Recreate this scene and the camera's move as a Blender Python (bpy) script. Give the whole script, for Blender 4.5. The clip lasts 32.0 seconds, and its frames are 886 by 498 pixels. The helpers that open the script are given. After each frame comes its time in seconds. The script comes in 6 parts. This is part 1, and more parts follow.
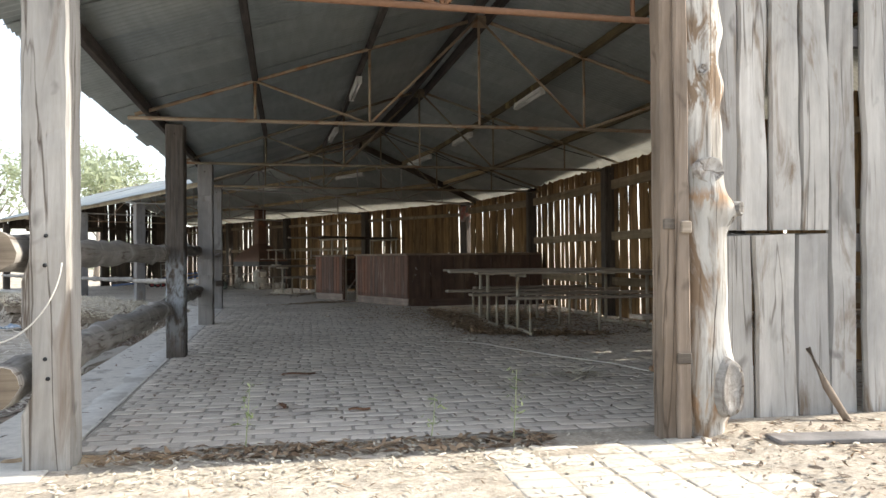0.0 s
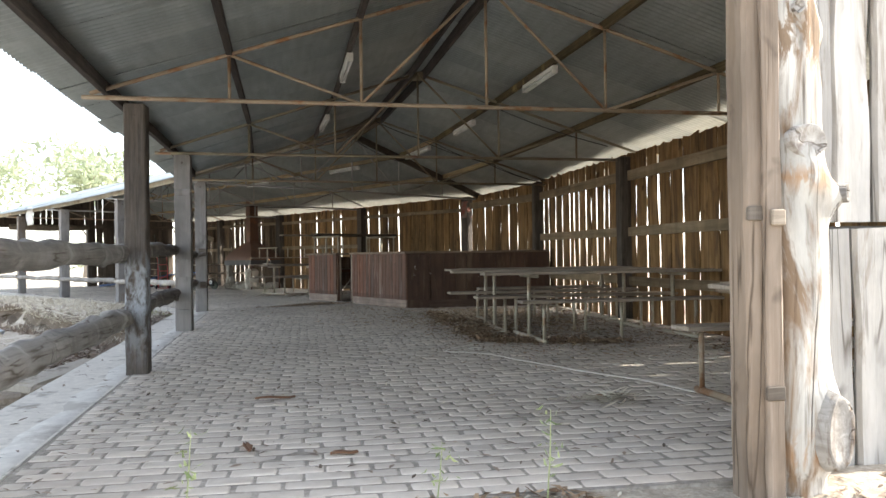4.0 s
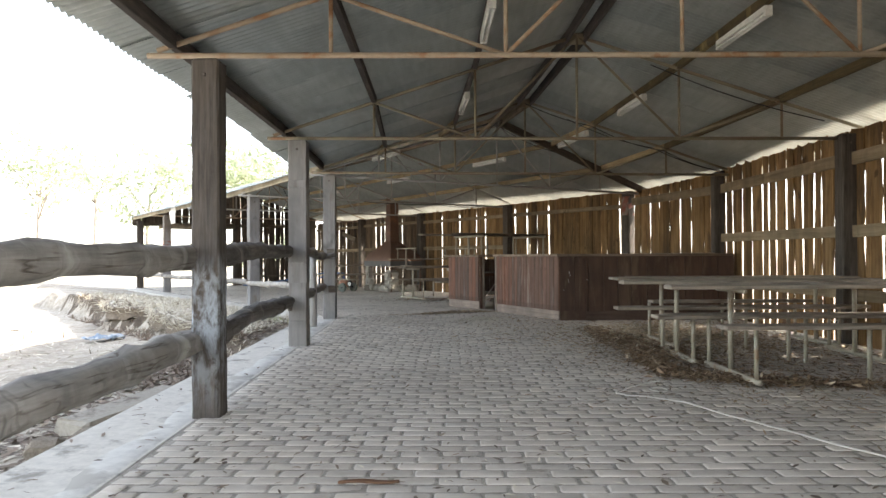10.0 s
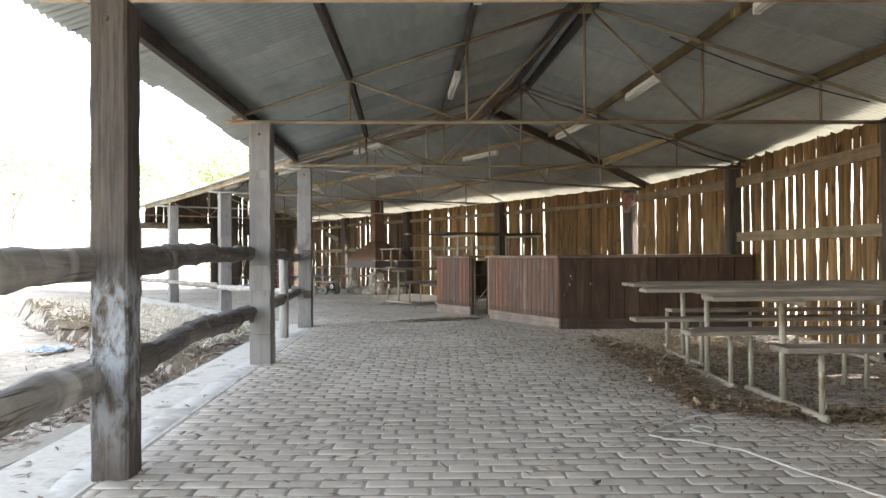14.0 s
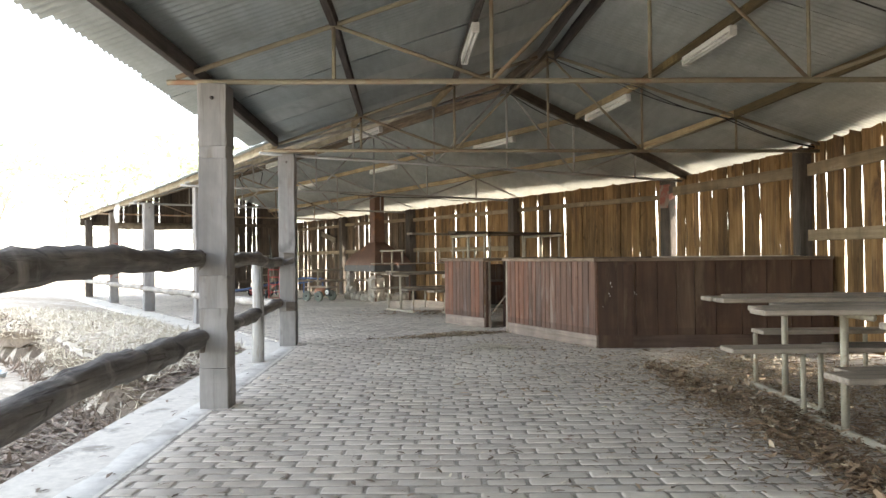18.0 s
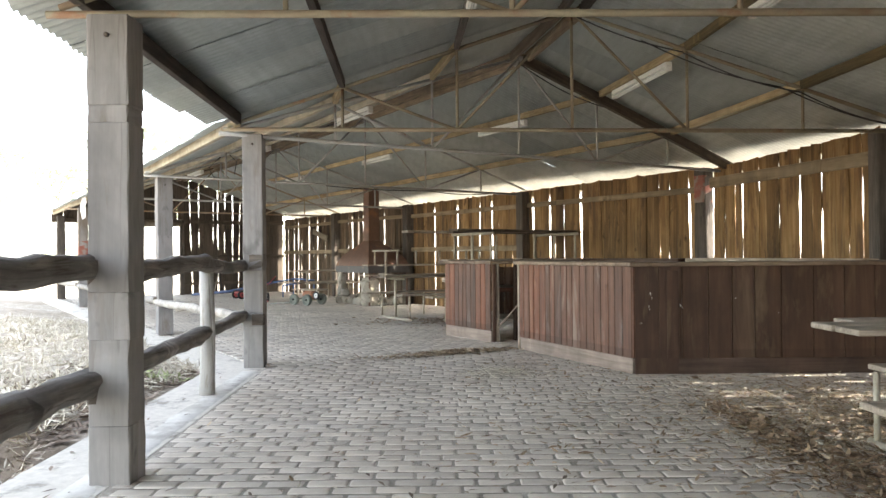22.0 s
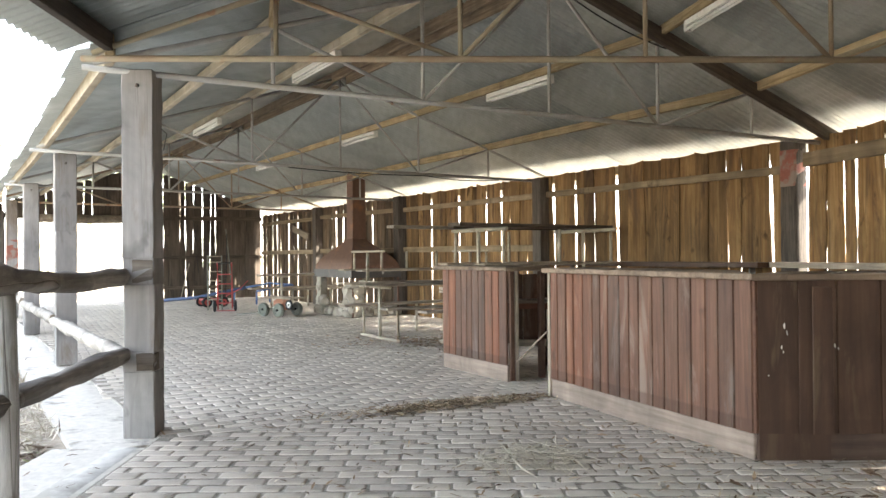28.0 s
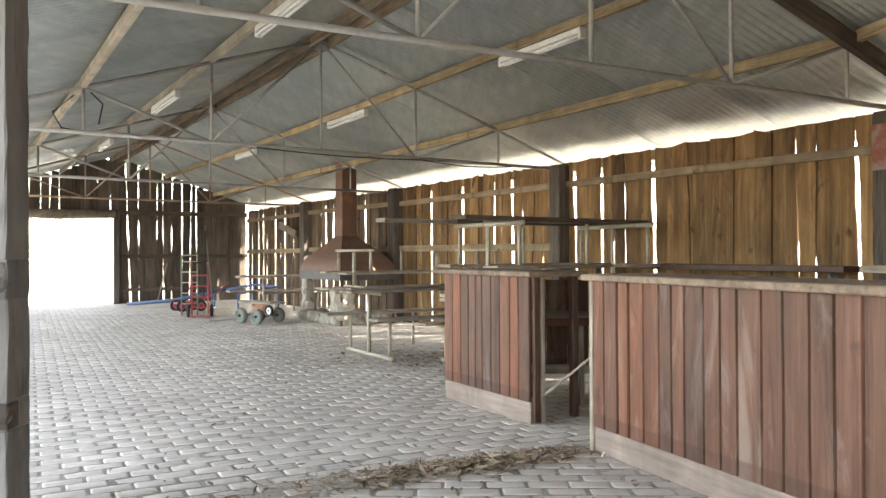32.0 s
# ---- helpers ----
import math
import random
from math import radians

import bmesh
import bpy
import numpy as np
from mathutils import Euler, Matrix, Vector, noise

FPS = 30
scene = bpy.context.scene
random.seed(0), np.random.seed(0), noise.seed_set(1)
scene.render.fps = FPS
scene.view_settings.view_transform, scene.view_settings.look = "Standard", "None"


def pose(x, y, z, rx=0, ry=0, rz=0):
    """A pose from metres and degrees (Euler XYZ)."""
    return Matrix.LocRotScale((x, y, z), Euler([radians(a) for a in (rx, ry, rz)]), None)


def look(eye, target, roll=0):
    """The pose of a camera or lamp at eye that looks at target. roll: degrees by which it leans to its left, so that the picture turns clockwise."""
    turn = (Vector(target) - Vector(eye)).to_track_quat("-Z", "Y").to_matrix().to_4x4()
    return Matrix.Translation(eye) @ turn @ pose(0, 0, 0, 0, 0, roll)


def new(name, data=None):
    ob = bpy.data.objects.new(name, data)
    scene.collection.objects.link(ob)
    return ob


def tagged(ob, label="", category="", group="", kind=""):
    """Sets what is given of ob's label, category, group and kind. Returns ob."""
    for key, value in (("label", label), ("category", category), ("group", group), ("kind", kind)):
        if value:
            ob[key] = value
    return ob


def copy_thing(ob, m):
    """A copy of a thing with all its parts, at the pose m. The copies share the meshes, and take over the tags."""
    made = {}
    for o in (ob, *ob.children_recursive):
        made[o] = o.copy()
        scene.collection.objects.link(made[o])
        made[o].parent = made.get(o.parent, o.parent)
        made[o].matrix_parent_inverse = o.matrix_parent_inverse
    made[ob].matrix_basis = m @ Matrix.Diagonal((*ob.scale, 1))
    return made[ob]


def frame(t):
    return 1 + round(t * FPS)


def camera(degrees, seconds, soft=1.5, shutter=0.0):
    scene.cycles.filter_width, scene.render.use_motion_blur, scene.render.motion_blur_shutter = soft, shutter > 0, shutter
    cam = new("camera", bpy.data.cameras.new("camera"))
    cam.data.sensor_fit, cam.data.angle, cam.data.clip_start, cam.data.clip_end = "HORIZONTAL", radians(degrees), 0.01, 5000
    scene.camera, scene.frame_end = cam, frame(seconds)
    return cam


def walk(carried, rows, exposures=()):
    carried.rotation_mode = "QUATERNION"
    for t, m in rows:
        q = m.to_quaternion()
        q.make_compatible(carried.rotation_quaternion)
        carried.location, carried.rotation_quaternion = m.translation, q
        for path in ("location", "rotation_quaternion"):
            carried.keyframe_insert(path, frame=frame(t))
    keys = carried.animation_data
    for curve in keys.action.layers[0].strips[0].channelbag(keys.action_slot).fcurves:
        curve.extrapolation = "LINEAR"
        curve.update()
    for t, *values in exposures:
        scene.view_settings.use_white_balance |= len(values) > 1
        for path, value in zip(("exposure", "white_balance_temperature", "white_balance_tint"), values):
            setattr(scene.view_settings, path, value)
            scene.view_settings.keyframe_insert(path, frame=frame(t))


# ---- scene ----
cam = camera(58.3, 32.0)
PATH = [
    (0, (0.194, 1.629, 0.835), (0.522, 3.602, 0.858), -0.5),
    (0.5, (0.191, 1.698, 0.844), (0.524, 3.67, 0.862), -0.6),
    (1, (0.188, 1.797, 0.851), (0.523, 3.769, 0.868), -0.7),
    (1.5, (0.199, 1.905, 0.849), (0.532, 3.877, 0.865), -0.7),
    (2, (0.217, 2.023, 0.845), (0.55, 3.995, 0.864), -0.6),
    (2.5, (0.241, 2.141, 0.84), (0.573, 4.114, 0.859), -0.6),
    (3, (0.252, 2.275, 0.854), (0.583, 4.247, 0.87), -0.7),
    (3.5, (0.269, 2.412, 0.854), (0.603, 4.384, 0.87), -0.7),
    (5.5, (0.477, 3.069, 0.872), (0.79, 5.044, 0.884), -1.0),
    (6, (0.504, 3.243, 0.881), (0.799, 5.221, 0.894), -0.7),
    (6.5, (0.538, 3.414, 0.875), (0.773, 5.4, 0.892), -0.8),
    (7, (0.522, 3.561, 0.878), (0.662, 5.556, 0.896), -0.6),
    (7.5, (0.513, 3.7, 0.873), (0.549, 5.7, 0.893), -0.6),
    (8, (0.501, 3.82, 0.874), (0.471, 5.82, 0.895), -0.6),
    (8.5, (0.495, 3.945, 0.886), (0.456, 5.944, 0.904), -0.4),
    (9, (0.497, 4.076, 0.888), (0.457, 6.076, 0.908), -0.5),
    (9.5, (0.468, 4.206, 0.89), (0.431, 6.205, 0.909), -0.4),
    (10, (0.451, 4.331, 0.895), (0.415, 6.331, 0.914), -0.3),
    (10.5, (0.439, 4.461, 0.906), (0.424, 6.461, 0.922), -0.2),
    (11, (0.44, 4.597, 0.908), (0.436, 6.597, 0.926), -0.3),
    (11.5, (0.445, 4.742, 0.901), (0.443, 6.742, 0.92), -0.3),
    (12, (0.46, 4.882, 0.909), (0.454, 6.882, 0.928), -0.4),
    (12.5, (0.459, 5.017, 0.909), (0.455, 7.017, 0.928), -0.4),
    (13, (0.459, 5.143, 0.909), (0.453, 7.143, 0.928), -0.4),
    (13.5, (0.46, 5.292, 0.919), (0.452, 7.292, 0.938), -0.5),
    (14, (0.445, 5.453, 0.921), (0.438, 7.452, 0.939), -0.4),
    (14.5, (0.423, 5.608, 0.931), (0.415, 7.608, 0.949), -0.4),
    (16.5, (0.367, 6.495, 0.94), (0.356, 8.495, 0.96), -0.5),
    (17, (0.35, 6.737, 0.943), (0.339, 8.737, 0.964), -0.5),
    (17.5, (0.348, 6.989, 0.946), (0.336, 8.989, 0.967), -0.6),
    (18, (0.341, 7.239, 0.951), (0.329, 9.239, 0.971), -0.6),
    (18.5, (0.348, 7.48, 0.955), (0.335, 9.48, 0.974), -0.6),
    (19, (0.339, 7.712, 0.966), (0.328, 9.712, 0.983), -0.5),
    (19.5, (0.353, 7.922, 0.974), (0.339, 9.922, 0.991), -0.5),
    (20, (0.366, 8.115, 0.971), (0.35, 10.115, 0.99), -0.5),
    (20.5, (0.372, 8.295, 0.974), (0.357, 10.295, 0.993), -0.4),
    (21, (0.38, 8.473, 0.976), (0.362, 10.473, 0.994), -0.5),
    (21.5, (0.365, 8.636, 0.981), (0.347, 10.636, 0.999), -0.5),
    (22, (0.344, 8.81, 1.001), (0.329, 10.81, 1.015), -0.5),
    (22.5, (0.351, 8.993, 1.004), (0.333, 10.993, 1.017), -0.4),
    (23, (0.373, 9.173, 1.005), (0.352, 11.172, 1.019), -0.5),
    (23.5, (0.376, 9.376, 1.005), (0.359, 11.376, 1.019), -0.5),
    (24, (0.359, 9.577, 1.008), (0.342, 11.577, 1.021), -0.5),
    (24.5, (0.339, 9.8, 1.015), (0.324, 11.799, 1.028), -0.4),
    (25, (0.35, 10.032, 1.018), (0.331, 12.032, 1.032), -0.5),
    (25.5, (0.341, 10.279, 1.017), (0.324, 12.279, 1.032), -0.5),
    (27.5, (0.36, 11.227, 1.034), (0.345, 13.227, 1.046), -0.5),
    (28, (0.357, 11.448, 1.033), (0.341, 13.448, 1.045), -0.5),
    (28.5, (0.352, 11.653, 1.04), (0.335, 13.653, 1.051), -0.5),
    (29, (0.355, 11.843, 1.049), (0.336, 13.843, 1.056), -0.5),
    (29.5, (0.341, 12.028, 1.046), (0.324, 14.027, 1.053), -0.5),
    (30, (0.359, 12.224, 1.045), (0.336, 14.224, 1.055), -0.7),
    (30.5, (0.369, 12.418, 1.032), (0.344, 14.418, 1.048), -0.9),
    (31, (0.338, 12.621, 1.027), (0.322, 14.621, 1.041), -0.2),
    (31.5, (0.327, 12.825, 1.034), (0.314, 14.825, 1.045), -0.1),
    (32, (0.333, 13.014, 1.038), (0.316, 15.014, 1.048), -0.3),
]
walk(cam, [(t, look(eye, target, roll)) for t, eye, target, roll in PATH],
     [(t, e + 0.06, k, 10) for t, e, k in ((0.0, 1.4, 6500), (2.0, 1.55, 6500), (3.5, 1.95, 6500), (5.5, 2.6, 6600), (7.0, 2.95, 6650), (8.0, 2.7, 6650), (9.0, 2.48, 6650), (10.0, 2.48, 6650), (12.0, 2.68, 6700),
                                    (14.5, 2.85, 6700), (17.0, 3.05, 6800), (19.0, 3.0, 6800), (23.0, 3.28, 6800), (27.5, 3.45, 6750), (32.0, 3.65, 6750))])

# ---- sky and sun ----
SUN_EL, SUN_AZ = 36.0, 88.0   # elevation; azimuth from +y towards +x
world = bpy.data.worlds.new("sky")
scene.world = world
world.use_nodes = True
wn = world.node_tree.nodes
sky = wn.new("ShaderNodeTexSky")
sky.sky_type, sky.sun_disc = "NISHITA", False
sky.sun_elevation, sky.sun_rotation = radians(SUN_EL), radians(SUN_AZ)
sky.air_density, sky.dust_density = 1.0, 1.0
haze = wn.new("ShaderNodeHueSaturation")
haze.inputs["Saturation"].default_value = 0.5   # thin white haze
world.node_tree.links.new(sky.outputs[0], haze.inputs["Color"])
world.node_tree.links.new(haze.outputs[0], wn["Background"].inputs[0])
wn["Background"].inputs[1].default_value = 0.15
sun = new("sun", bpy.data.lights.new("sun", "SUN"))
sun.data.energy, sun.data.angle, sun.data.color = 3.3, radians(0.6), (1.0, 0.94, 0.84)
sd = Vector((math.sin(radians(SUN_AZ)) * math.cos(radians(SUN_EL)), math.cos(radians(SUN_AZ)) * math.cos(radians(SUN_EL)), math.sin(radians(SUN_EL))))
sun.matrix_world = look(sd * 60, (0, 0, 0))


# ---- materials ----
def material(name, rough=0.8, metal=0.0):
    m = bpy.data.materials.new(name)
    m.use_nodes = True
    nt = m.node_tree
    b = nt.nodes["Principled BSDF"]
    b.inputs["Roughness"].default_value, b.inputs["Metallic"].default_value = rough, metal
    b.inputs["Specular IOR Level"].default_value = 0.3
    return m, nt, b


def node(nt, kind, **sockets):
    n = nt.nodes.new(kind)
    for k, v in sockets.items():
        n.inputs[k.replace("_", " ")].default_value = v
    return n


def ramp(nt, source, stops):
    r = nt.nodes.new("ShaderNodeValToRGB")
    while len(r.color_ramp.elements) < len(stops):
        r.color_ramp.elements.new(0.5)
    for e, (p, c) in zip(r.color_ramp.elements, stops):
        e.position = p
        e.color = (*c, 1) if len(c) == 3 else c
    nt.links.new(source, r.inputs[0])
    return r.outputs[0]


def mix(nt, kind, fac, a, b):
    n = nt.nodes.new("ShaderNodeMix")
    n.data_type, n.blend_type = "RGBA", kind
    for i, v in ((0, fac), (6, a), (7, b)):
        if isinstance(v, (int, float)):
            n.inputs[i].default_value = v
        elif isinstance(v, tuple):
            n.inputs[i].default_value = (*v, 1)
        else:
            nt.links.new(v, n.inputs[i])
    return n.outputs[2]


def coords(nt, scale=(1, 1, 1), shift=True, space="Object"):
    """Object or world coordinates, moved at random from piece to piece."""
    tc = nt.nodes.new("ShaderNodeTexCoord")
    mp = nt.nodes.new("ShaderNodeMapping")
    mp.inputs["Scale"].default_value = scale
    if space == "Object":
        nt.links.new(tc.outputs["Object"], mp.inputs[0])
        if shift:
            oi = nt.nodes.new("ShaderNodeObjectInfo")
            mu = nt.nodes.new("ShaderNodeMath")
            mu.operation = "MULTIPLY"
            mu.inputs[1].default_value = 37.0
            nt.links.new(oi.outputs["Random"], mu.inputs[0])
            nt.links.new(mu.outputs[0], mp.inputs["Location"])
    else:
        g = nt.nodes.new("ShaderNodeNewGeometry")
        nt.links.new(g.outputs["Position"], mp.inputs[0])
    return mp.outputs[0]


def noise_of(nt, vec, scale, detail=6, rough=0.6, dist=0.0):
    n = node(nt, "ShaderNodeTexNoise", Scale=scale, Detail=detail, Roughness=rough, Distortion=dist)
    nt.links.new(vec, n.inputs["Vector"])
    return n.outputs["Fac"]


def bump(nt, b, height, strength=0.3, dist=0.01):
    n = node(nt, "ShaderNodeBump", Strength=strength, Distance=dist)
    nt.links.new(height, n.inputs["Height"])
    nt.links.new(n.outputs[0], b.inputs["Normal"])


def wood(name, dark, mid, light, axis=2, grain=38.0, rough=0.85, stain=None, stain_at=0.62, piece=0.35, relief=0.4, hues=None, cracks=0.0, knots=0.0, tide=0.0, patch=2.1):
    """Sawn or weathered timber: grain along one axis, blotches, a shade of its own for each piece."""
    m, nt, b = material(name, rough)
    sc = [1.0, 1.0, 1.0]
    sc[axis] = 0.06
    v = coords(nt, tuple(sc))
    g = noise_of(nt, v, grain, 8, 0.7, 0.6)
    col = ramp(nt, g, [(0.28, dark), (0.5, mid), (0.75, light)])
    blot = noise_of(nt, coords(nt, (1, 1, 0.45)), 3.2, 5, 0.6, 0.4)
    col = mix(nt, "MULTIPLY", 0.75, col, ramp(nt, blot, [(0.3, (0.5, 0.5, 0.5)), (0.65, (1.12, 1.1, 1.08))]))
    if stain:
        s = noise_of(nt, coords(nt, (1, 1, 0.22)), patch, 6, 0.65, 0.8)
        col = mix(nt, "MIX", ramp(nt, s, [(stain_at, (0, 0, 0)), (stain_at + 0.12, (0.85, 0.85, 0.85))]), col, stain)
    height = g
    if knots:
        kn = noise_of(nt, coords(nt, (1, 1, 0.55)), 7.5, 3, 0.5, 0.5)
        col = mix(nt, "MIX", ramp(nt, kn, [(0.64, (0, 0, 0)), (0.74, (knots, knots, knots))]), col, tuple(c * 0.6 for c in dark))
    if cracks:
        sc[axis] = 0.045
        c1 = noise_of(nt, coords(nt, tuple(sc)), 8.0, 3, 0.5, 0.5)
        c2 = noise_of(nt, coords(nt, (1, 1, 0.6)), 3.4, 2, 0.5)
        line = mix(nt, "MULTIPLY", 1.0, ramp(nt, c1, [(0.482, (0, 0, 0)), (0.5, (1, 1, 1)), (0.518, (0, 0, 0))]), ramp(nt, c2, [(0.42, (0, 0, 0)), (0.56, (cracks, cracks, cracks))]))
        col = mix(nt, "MIX", line, col, (0.07, 0.05, 0.035))
        height = mix(nt, "SUBTRACT", 1.0, g, line)
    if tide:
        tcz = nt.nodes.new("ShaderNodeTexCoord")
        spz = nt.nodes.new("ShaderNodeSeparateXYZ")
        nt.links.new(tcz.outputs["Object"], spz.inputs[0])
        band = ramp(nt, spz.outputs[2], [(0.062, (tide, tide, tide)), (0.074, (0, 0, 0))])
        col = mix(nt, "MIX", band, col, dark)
    oi = nt.nodes.new("ShaderNodeObjectInfo")
    col = mix(nt, "MULTIPLY", 1.0, col, ramp(nt, oi.outputs["Random"], hues or [(0.0, (1 - piece, 1 - piece * 1.02, 1 - piece * 1.04)), (0.5, (0.95, 0.93, 0.9)), (1.0, (1 + piece * 0.5, 1 + piece * 0.45, 1 + piece * 0.38))]))
    nt.links.new(col, b.inputs["Base Color"])
    bump(nt, b, height, relief, 0.006)
    return m


def painted(name, colour, rough=0.6, metal=0.0, wear=(0.2, 0.1, 0.06), amount=0.62, scale=6.0, second=None):
    m, nt, b = material(name, rough, metal)
    v = coords(nt)
    n1, n2 = noise_of(nt, v, scale, 7, 0.65), noise_of(nt, v, scale * 6, 4, 0.6)
    col = mix(nt, "MULTIPLY", 0.6, colour, ramp(nt, n2, [(0.3, (0.72, 0.72, 0.72)), (0.7, (1.08, 1.08, 1.08))]))
    col = mix(nt, "MIX", ramp(nt, n1, [(amount, (0, 0, 0)), (amount + 0.1, (0.9, 0.9, 0.9))]), col, wear)
    if second:
        n3 = noise_of(nt, v, scale * 0.4, 3)
        col = mix(nt, "MIX", ramp(nt, n3, [(0.45, (0, 0, 0)), (0.65, (0.8, 0.8, 0.8))]), col, second)
    nt.links.new(col, b.inputs["Base Color"])
    bump(nt, b, n2, 0.15, 0.003)
    return m


WALL_WOOD = wood("slab_wood", (0.108, 0.058, 0.024), (0.228, 0.136, 0.058), (0.385, 0.26, 0.13), grain=13, stain=(0.08, 0.047, 0.027), stain_at=0.53, piece=0.42, relief=0.3, knots=0.9, cracks=0.6, patch=3.6)
WALL_GREY = wood("grey_slab_wood", (0.07, 0.048, 0.031), (0.145, 0.102, 0.066), (0.225, 0.168, 0.112), grain=13, stain=(0.05, 0.034, 0.024), stain_at=0.53, piece=0.42, relief=0.3, knots=0.9, cracks=0.6, patch=3.6)
RAIL_WOOD = wood("rail_wood", (0.15, 0.115, 0.072), (0.26, 0.20, 0.13), (0.35, 0.285, 0.20), axis=0, grain=14, piece=0.15, knots=0.7, stain=(0.10, 0.07, 0.045), stain_at=0.6)
GABLE_WOOD = wood("gable_wood", (0.055, 0.043, 0.034), (0.11, 0.088, 0.07), (0.17, 0.138, 0.11), grain=24, stain=(0.05, 0.035, 0.028), stain_at=0.56, piece=0.4, knots=0.7)
GREY_WOOD = wood("silver_wood", (0.43, 0.415, 0.39), (0.54, 0.53, 0.51), (0.62, 0.615, 0.60), grain=26, stain=(0.21, 0.155, 0.105), stain_at=0.555, piece=0.3, relief=0.7, cracks=0.7, knots=0.9, patch=6.5)
ENTRY_WOOD = wood("entry_wood", (0.24, 0.225, 0.205), (0.36, 0.345, 0.32), (0.46, 0.445, 0.42), grain=12, stain=(0.16, 0.115, 0.08), stain_at=0.57, piece=0.08, relief=0.7, cracks=0.9, knots=0.8, patch=4.5)
POST_WOOD = wood("post_wood", (0.185, 0.178, 0.172), (0.25, 0.24, 0.235), (0.315, 0.305, 0.30), grain=6, stain=(0.15, 0.115, 0.085), stain_at=0.565, piece=0.2, relief=0.45, cracks=0.25, knots=0.8, patch=4)
# brown packing timber, darkened in colour for the shade of its recess
PACK_SHADED = wood("packing_shaded", (0.05, 0.042, 0.036), (0.11, 0.092, 0.075), (0.19, 0.165, 0.14), axis=0, grain=16, stain=(0.34, 0.31, 0.28), stain_at=0.58, piece=0.2, relief=0.8)
POST_DARK = wood("post_dark", (0.04, 0.033, 0.028), (0.095, 0.08, 0.068), (0.165, 0.14, 0.118), stain=(0.42, 0.44, 0.45), stain_at=0.66, piece=0.1)
def flaked_post():
    m = POST_DARK.copy()
    m.name = "post_flaked"
    nt = m.node_tree
    b = nt.nodes["Principled BSDF"]
    old = b.inputs["Base Color"].links[0].from_socket
    tc = nt.nodes.new("ShaderNodeTexCoord")
    sp = nt.nodes.new("ShaderNodeSeparateXYZ")
    nt.links.new(tc.outputs["Object"], sp.inputs[0])
    zone = ramp(nt, sp.outputs[2], [(0.1, (0.05, 0.05, 0.05)), (0.4, (0.6, 0.6, 0.6)), (0.6, (1, 1, 1)), (0.85, (0.9, 0.9, 0.9)), (0.99, (0.03, 0.03, 0.03))])
    n = noise_of(nt, coords(nt, (1, 1, 0.4), False), 16, 7, 0.72, 0.5)
    fl = mix(nt, "MULTIPLY", 1.0, zone, ramp(nt, n, [(0.42, (0, 0, 0)), (0.58, (0.85, 0.85, 0.85))]))
    nt.links.new(mix(nt, "MIX", fl, old, (0.37, 0.395, 0.42)), b.inputs["Base Color"])
    return m


POST_RED = painted("red_paint", (0.24, 0.085, 0.06), 0.7, wear=(0.22, 0.18, 0.15), amount=0.47)
LOG_WOOD = wood("log_wood", (0.08, 0.073, 0.066), (0.19, 0.175, 0.16), (0.36, 0.335, 0.30), axis=1, grain=16, stain=(0.43, 0.40, 0.36), stain_at=0.58, piece=0.2, relief=0.9, knots=0.8, cracks=0.8)
GREY_LOG = wood("grey_log", (0.15, 0.14, 0.128), (0.27, 0.255, 0.235), (0.40, 0.38, 0.355), axis=1, grain=13, stain=(0.46, 0.44, 0.41), stain_at=0.56, relief=0.9, knots=0.8, cracks=0.8)
RAIL_LOG = wood("pale_log", (0.24, 0.22, 0.20), (0.36, 0.34, 0.31), (0.48, 0.46, 0.43), axis=1, grain=12, knots=0.7, cracks=0.7)
LOG_END = wood("log_end", (0.11, 0.088, 0.065), (0.225, 0.185, 0.14), (0.34, 0.295, 0.235), axis=0, grain=14, knots=0.6)
ENTRY_BROWN = wood("entry_brown", (0.16, 0.122, 0.092), (0.245, 0.195, 0.152), (0.32, 0.268, 0.222), grain=12, piece=0.05, relief=0.6, cracks=0.9, knots=0.9)
PURLIN_WOOD = wood("purlin_wood", (0.20, 0.145, 0.075), (0.40, 0.32, 0.19), (0.54, 0.46, 0.32), axis=0, stain=(0.12, 0.075, 0.05), stain_at=0.57)
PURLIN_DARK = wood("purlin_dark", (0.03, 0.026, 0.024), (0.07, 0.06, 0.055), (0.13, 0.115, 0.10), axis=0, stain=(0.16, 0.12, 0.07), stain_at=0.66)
PURLIN_PALE = wood("purlin_pale", (0.30, 0.26, 0.19), (0.46, 0.42, 0.33), (0.56, 0.52, 0.44), axis=0, grain=16, stain=(0.26, 0.17, 0.08), stain_at=0.6, knots=0.6)
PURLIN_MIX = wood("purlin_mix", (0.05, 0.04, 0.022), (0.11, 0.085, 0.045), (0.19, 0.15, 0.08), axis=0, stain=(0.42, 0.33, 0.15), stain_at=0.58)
RAFTER = wood("rafter_brown", (0.045, 0.035, 0.028), (0.10, 0.08, 0.062), (0.17, 0.14, 0.11), axis=0)
RIDGE_BROWN = wood("ridge_brown", (0.10, 0.075, 0.05), (0.20, 0.155, 0.11), (0.32, 0.26, 0.19), axis=0)
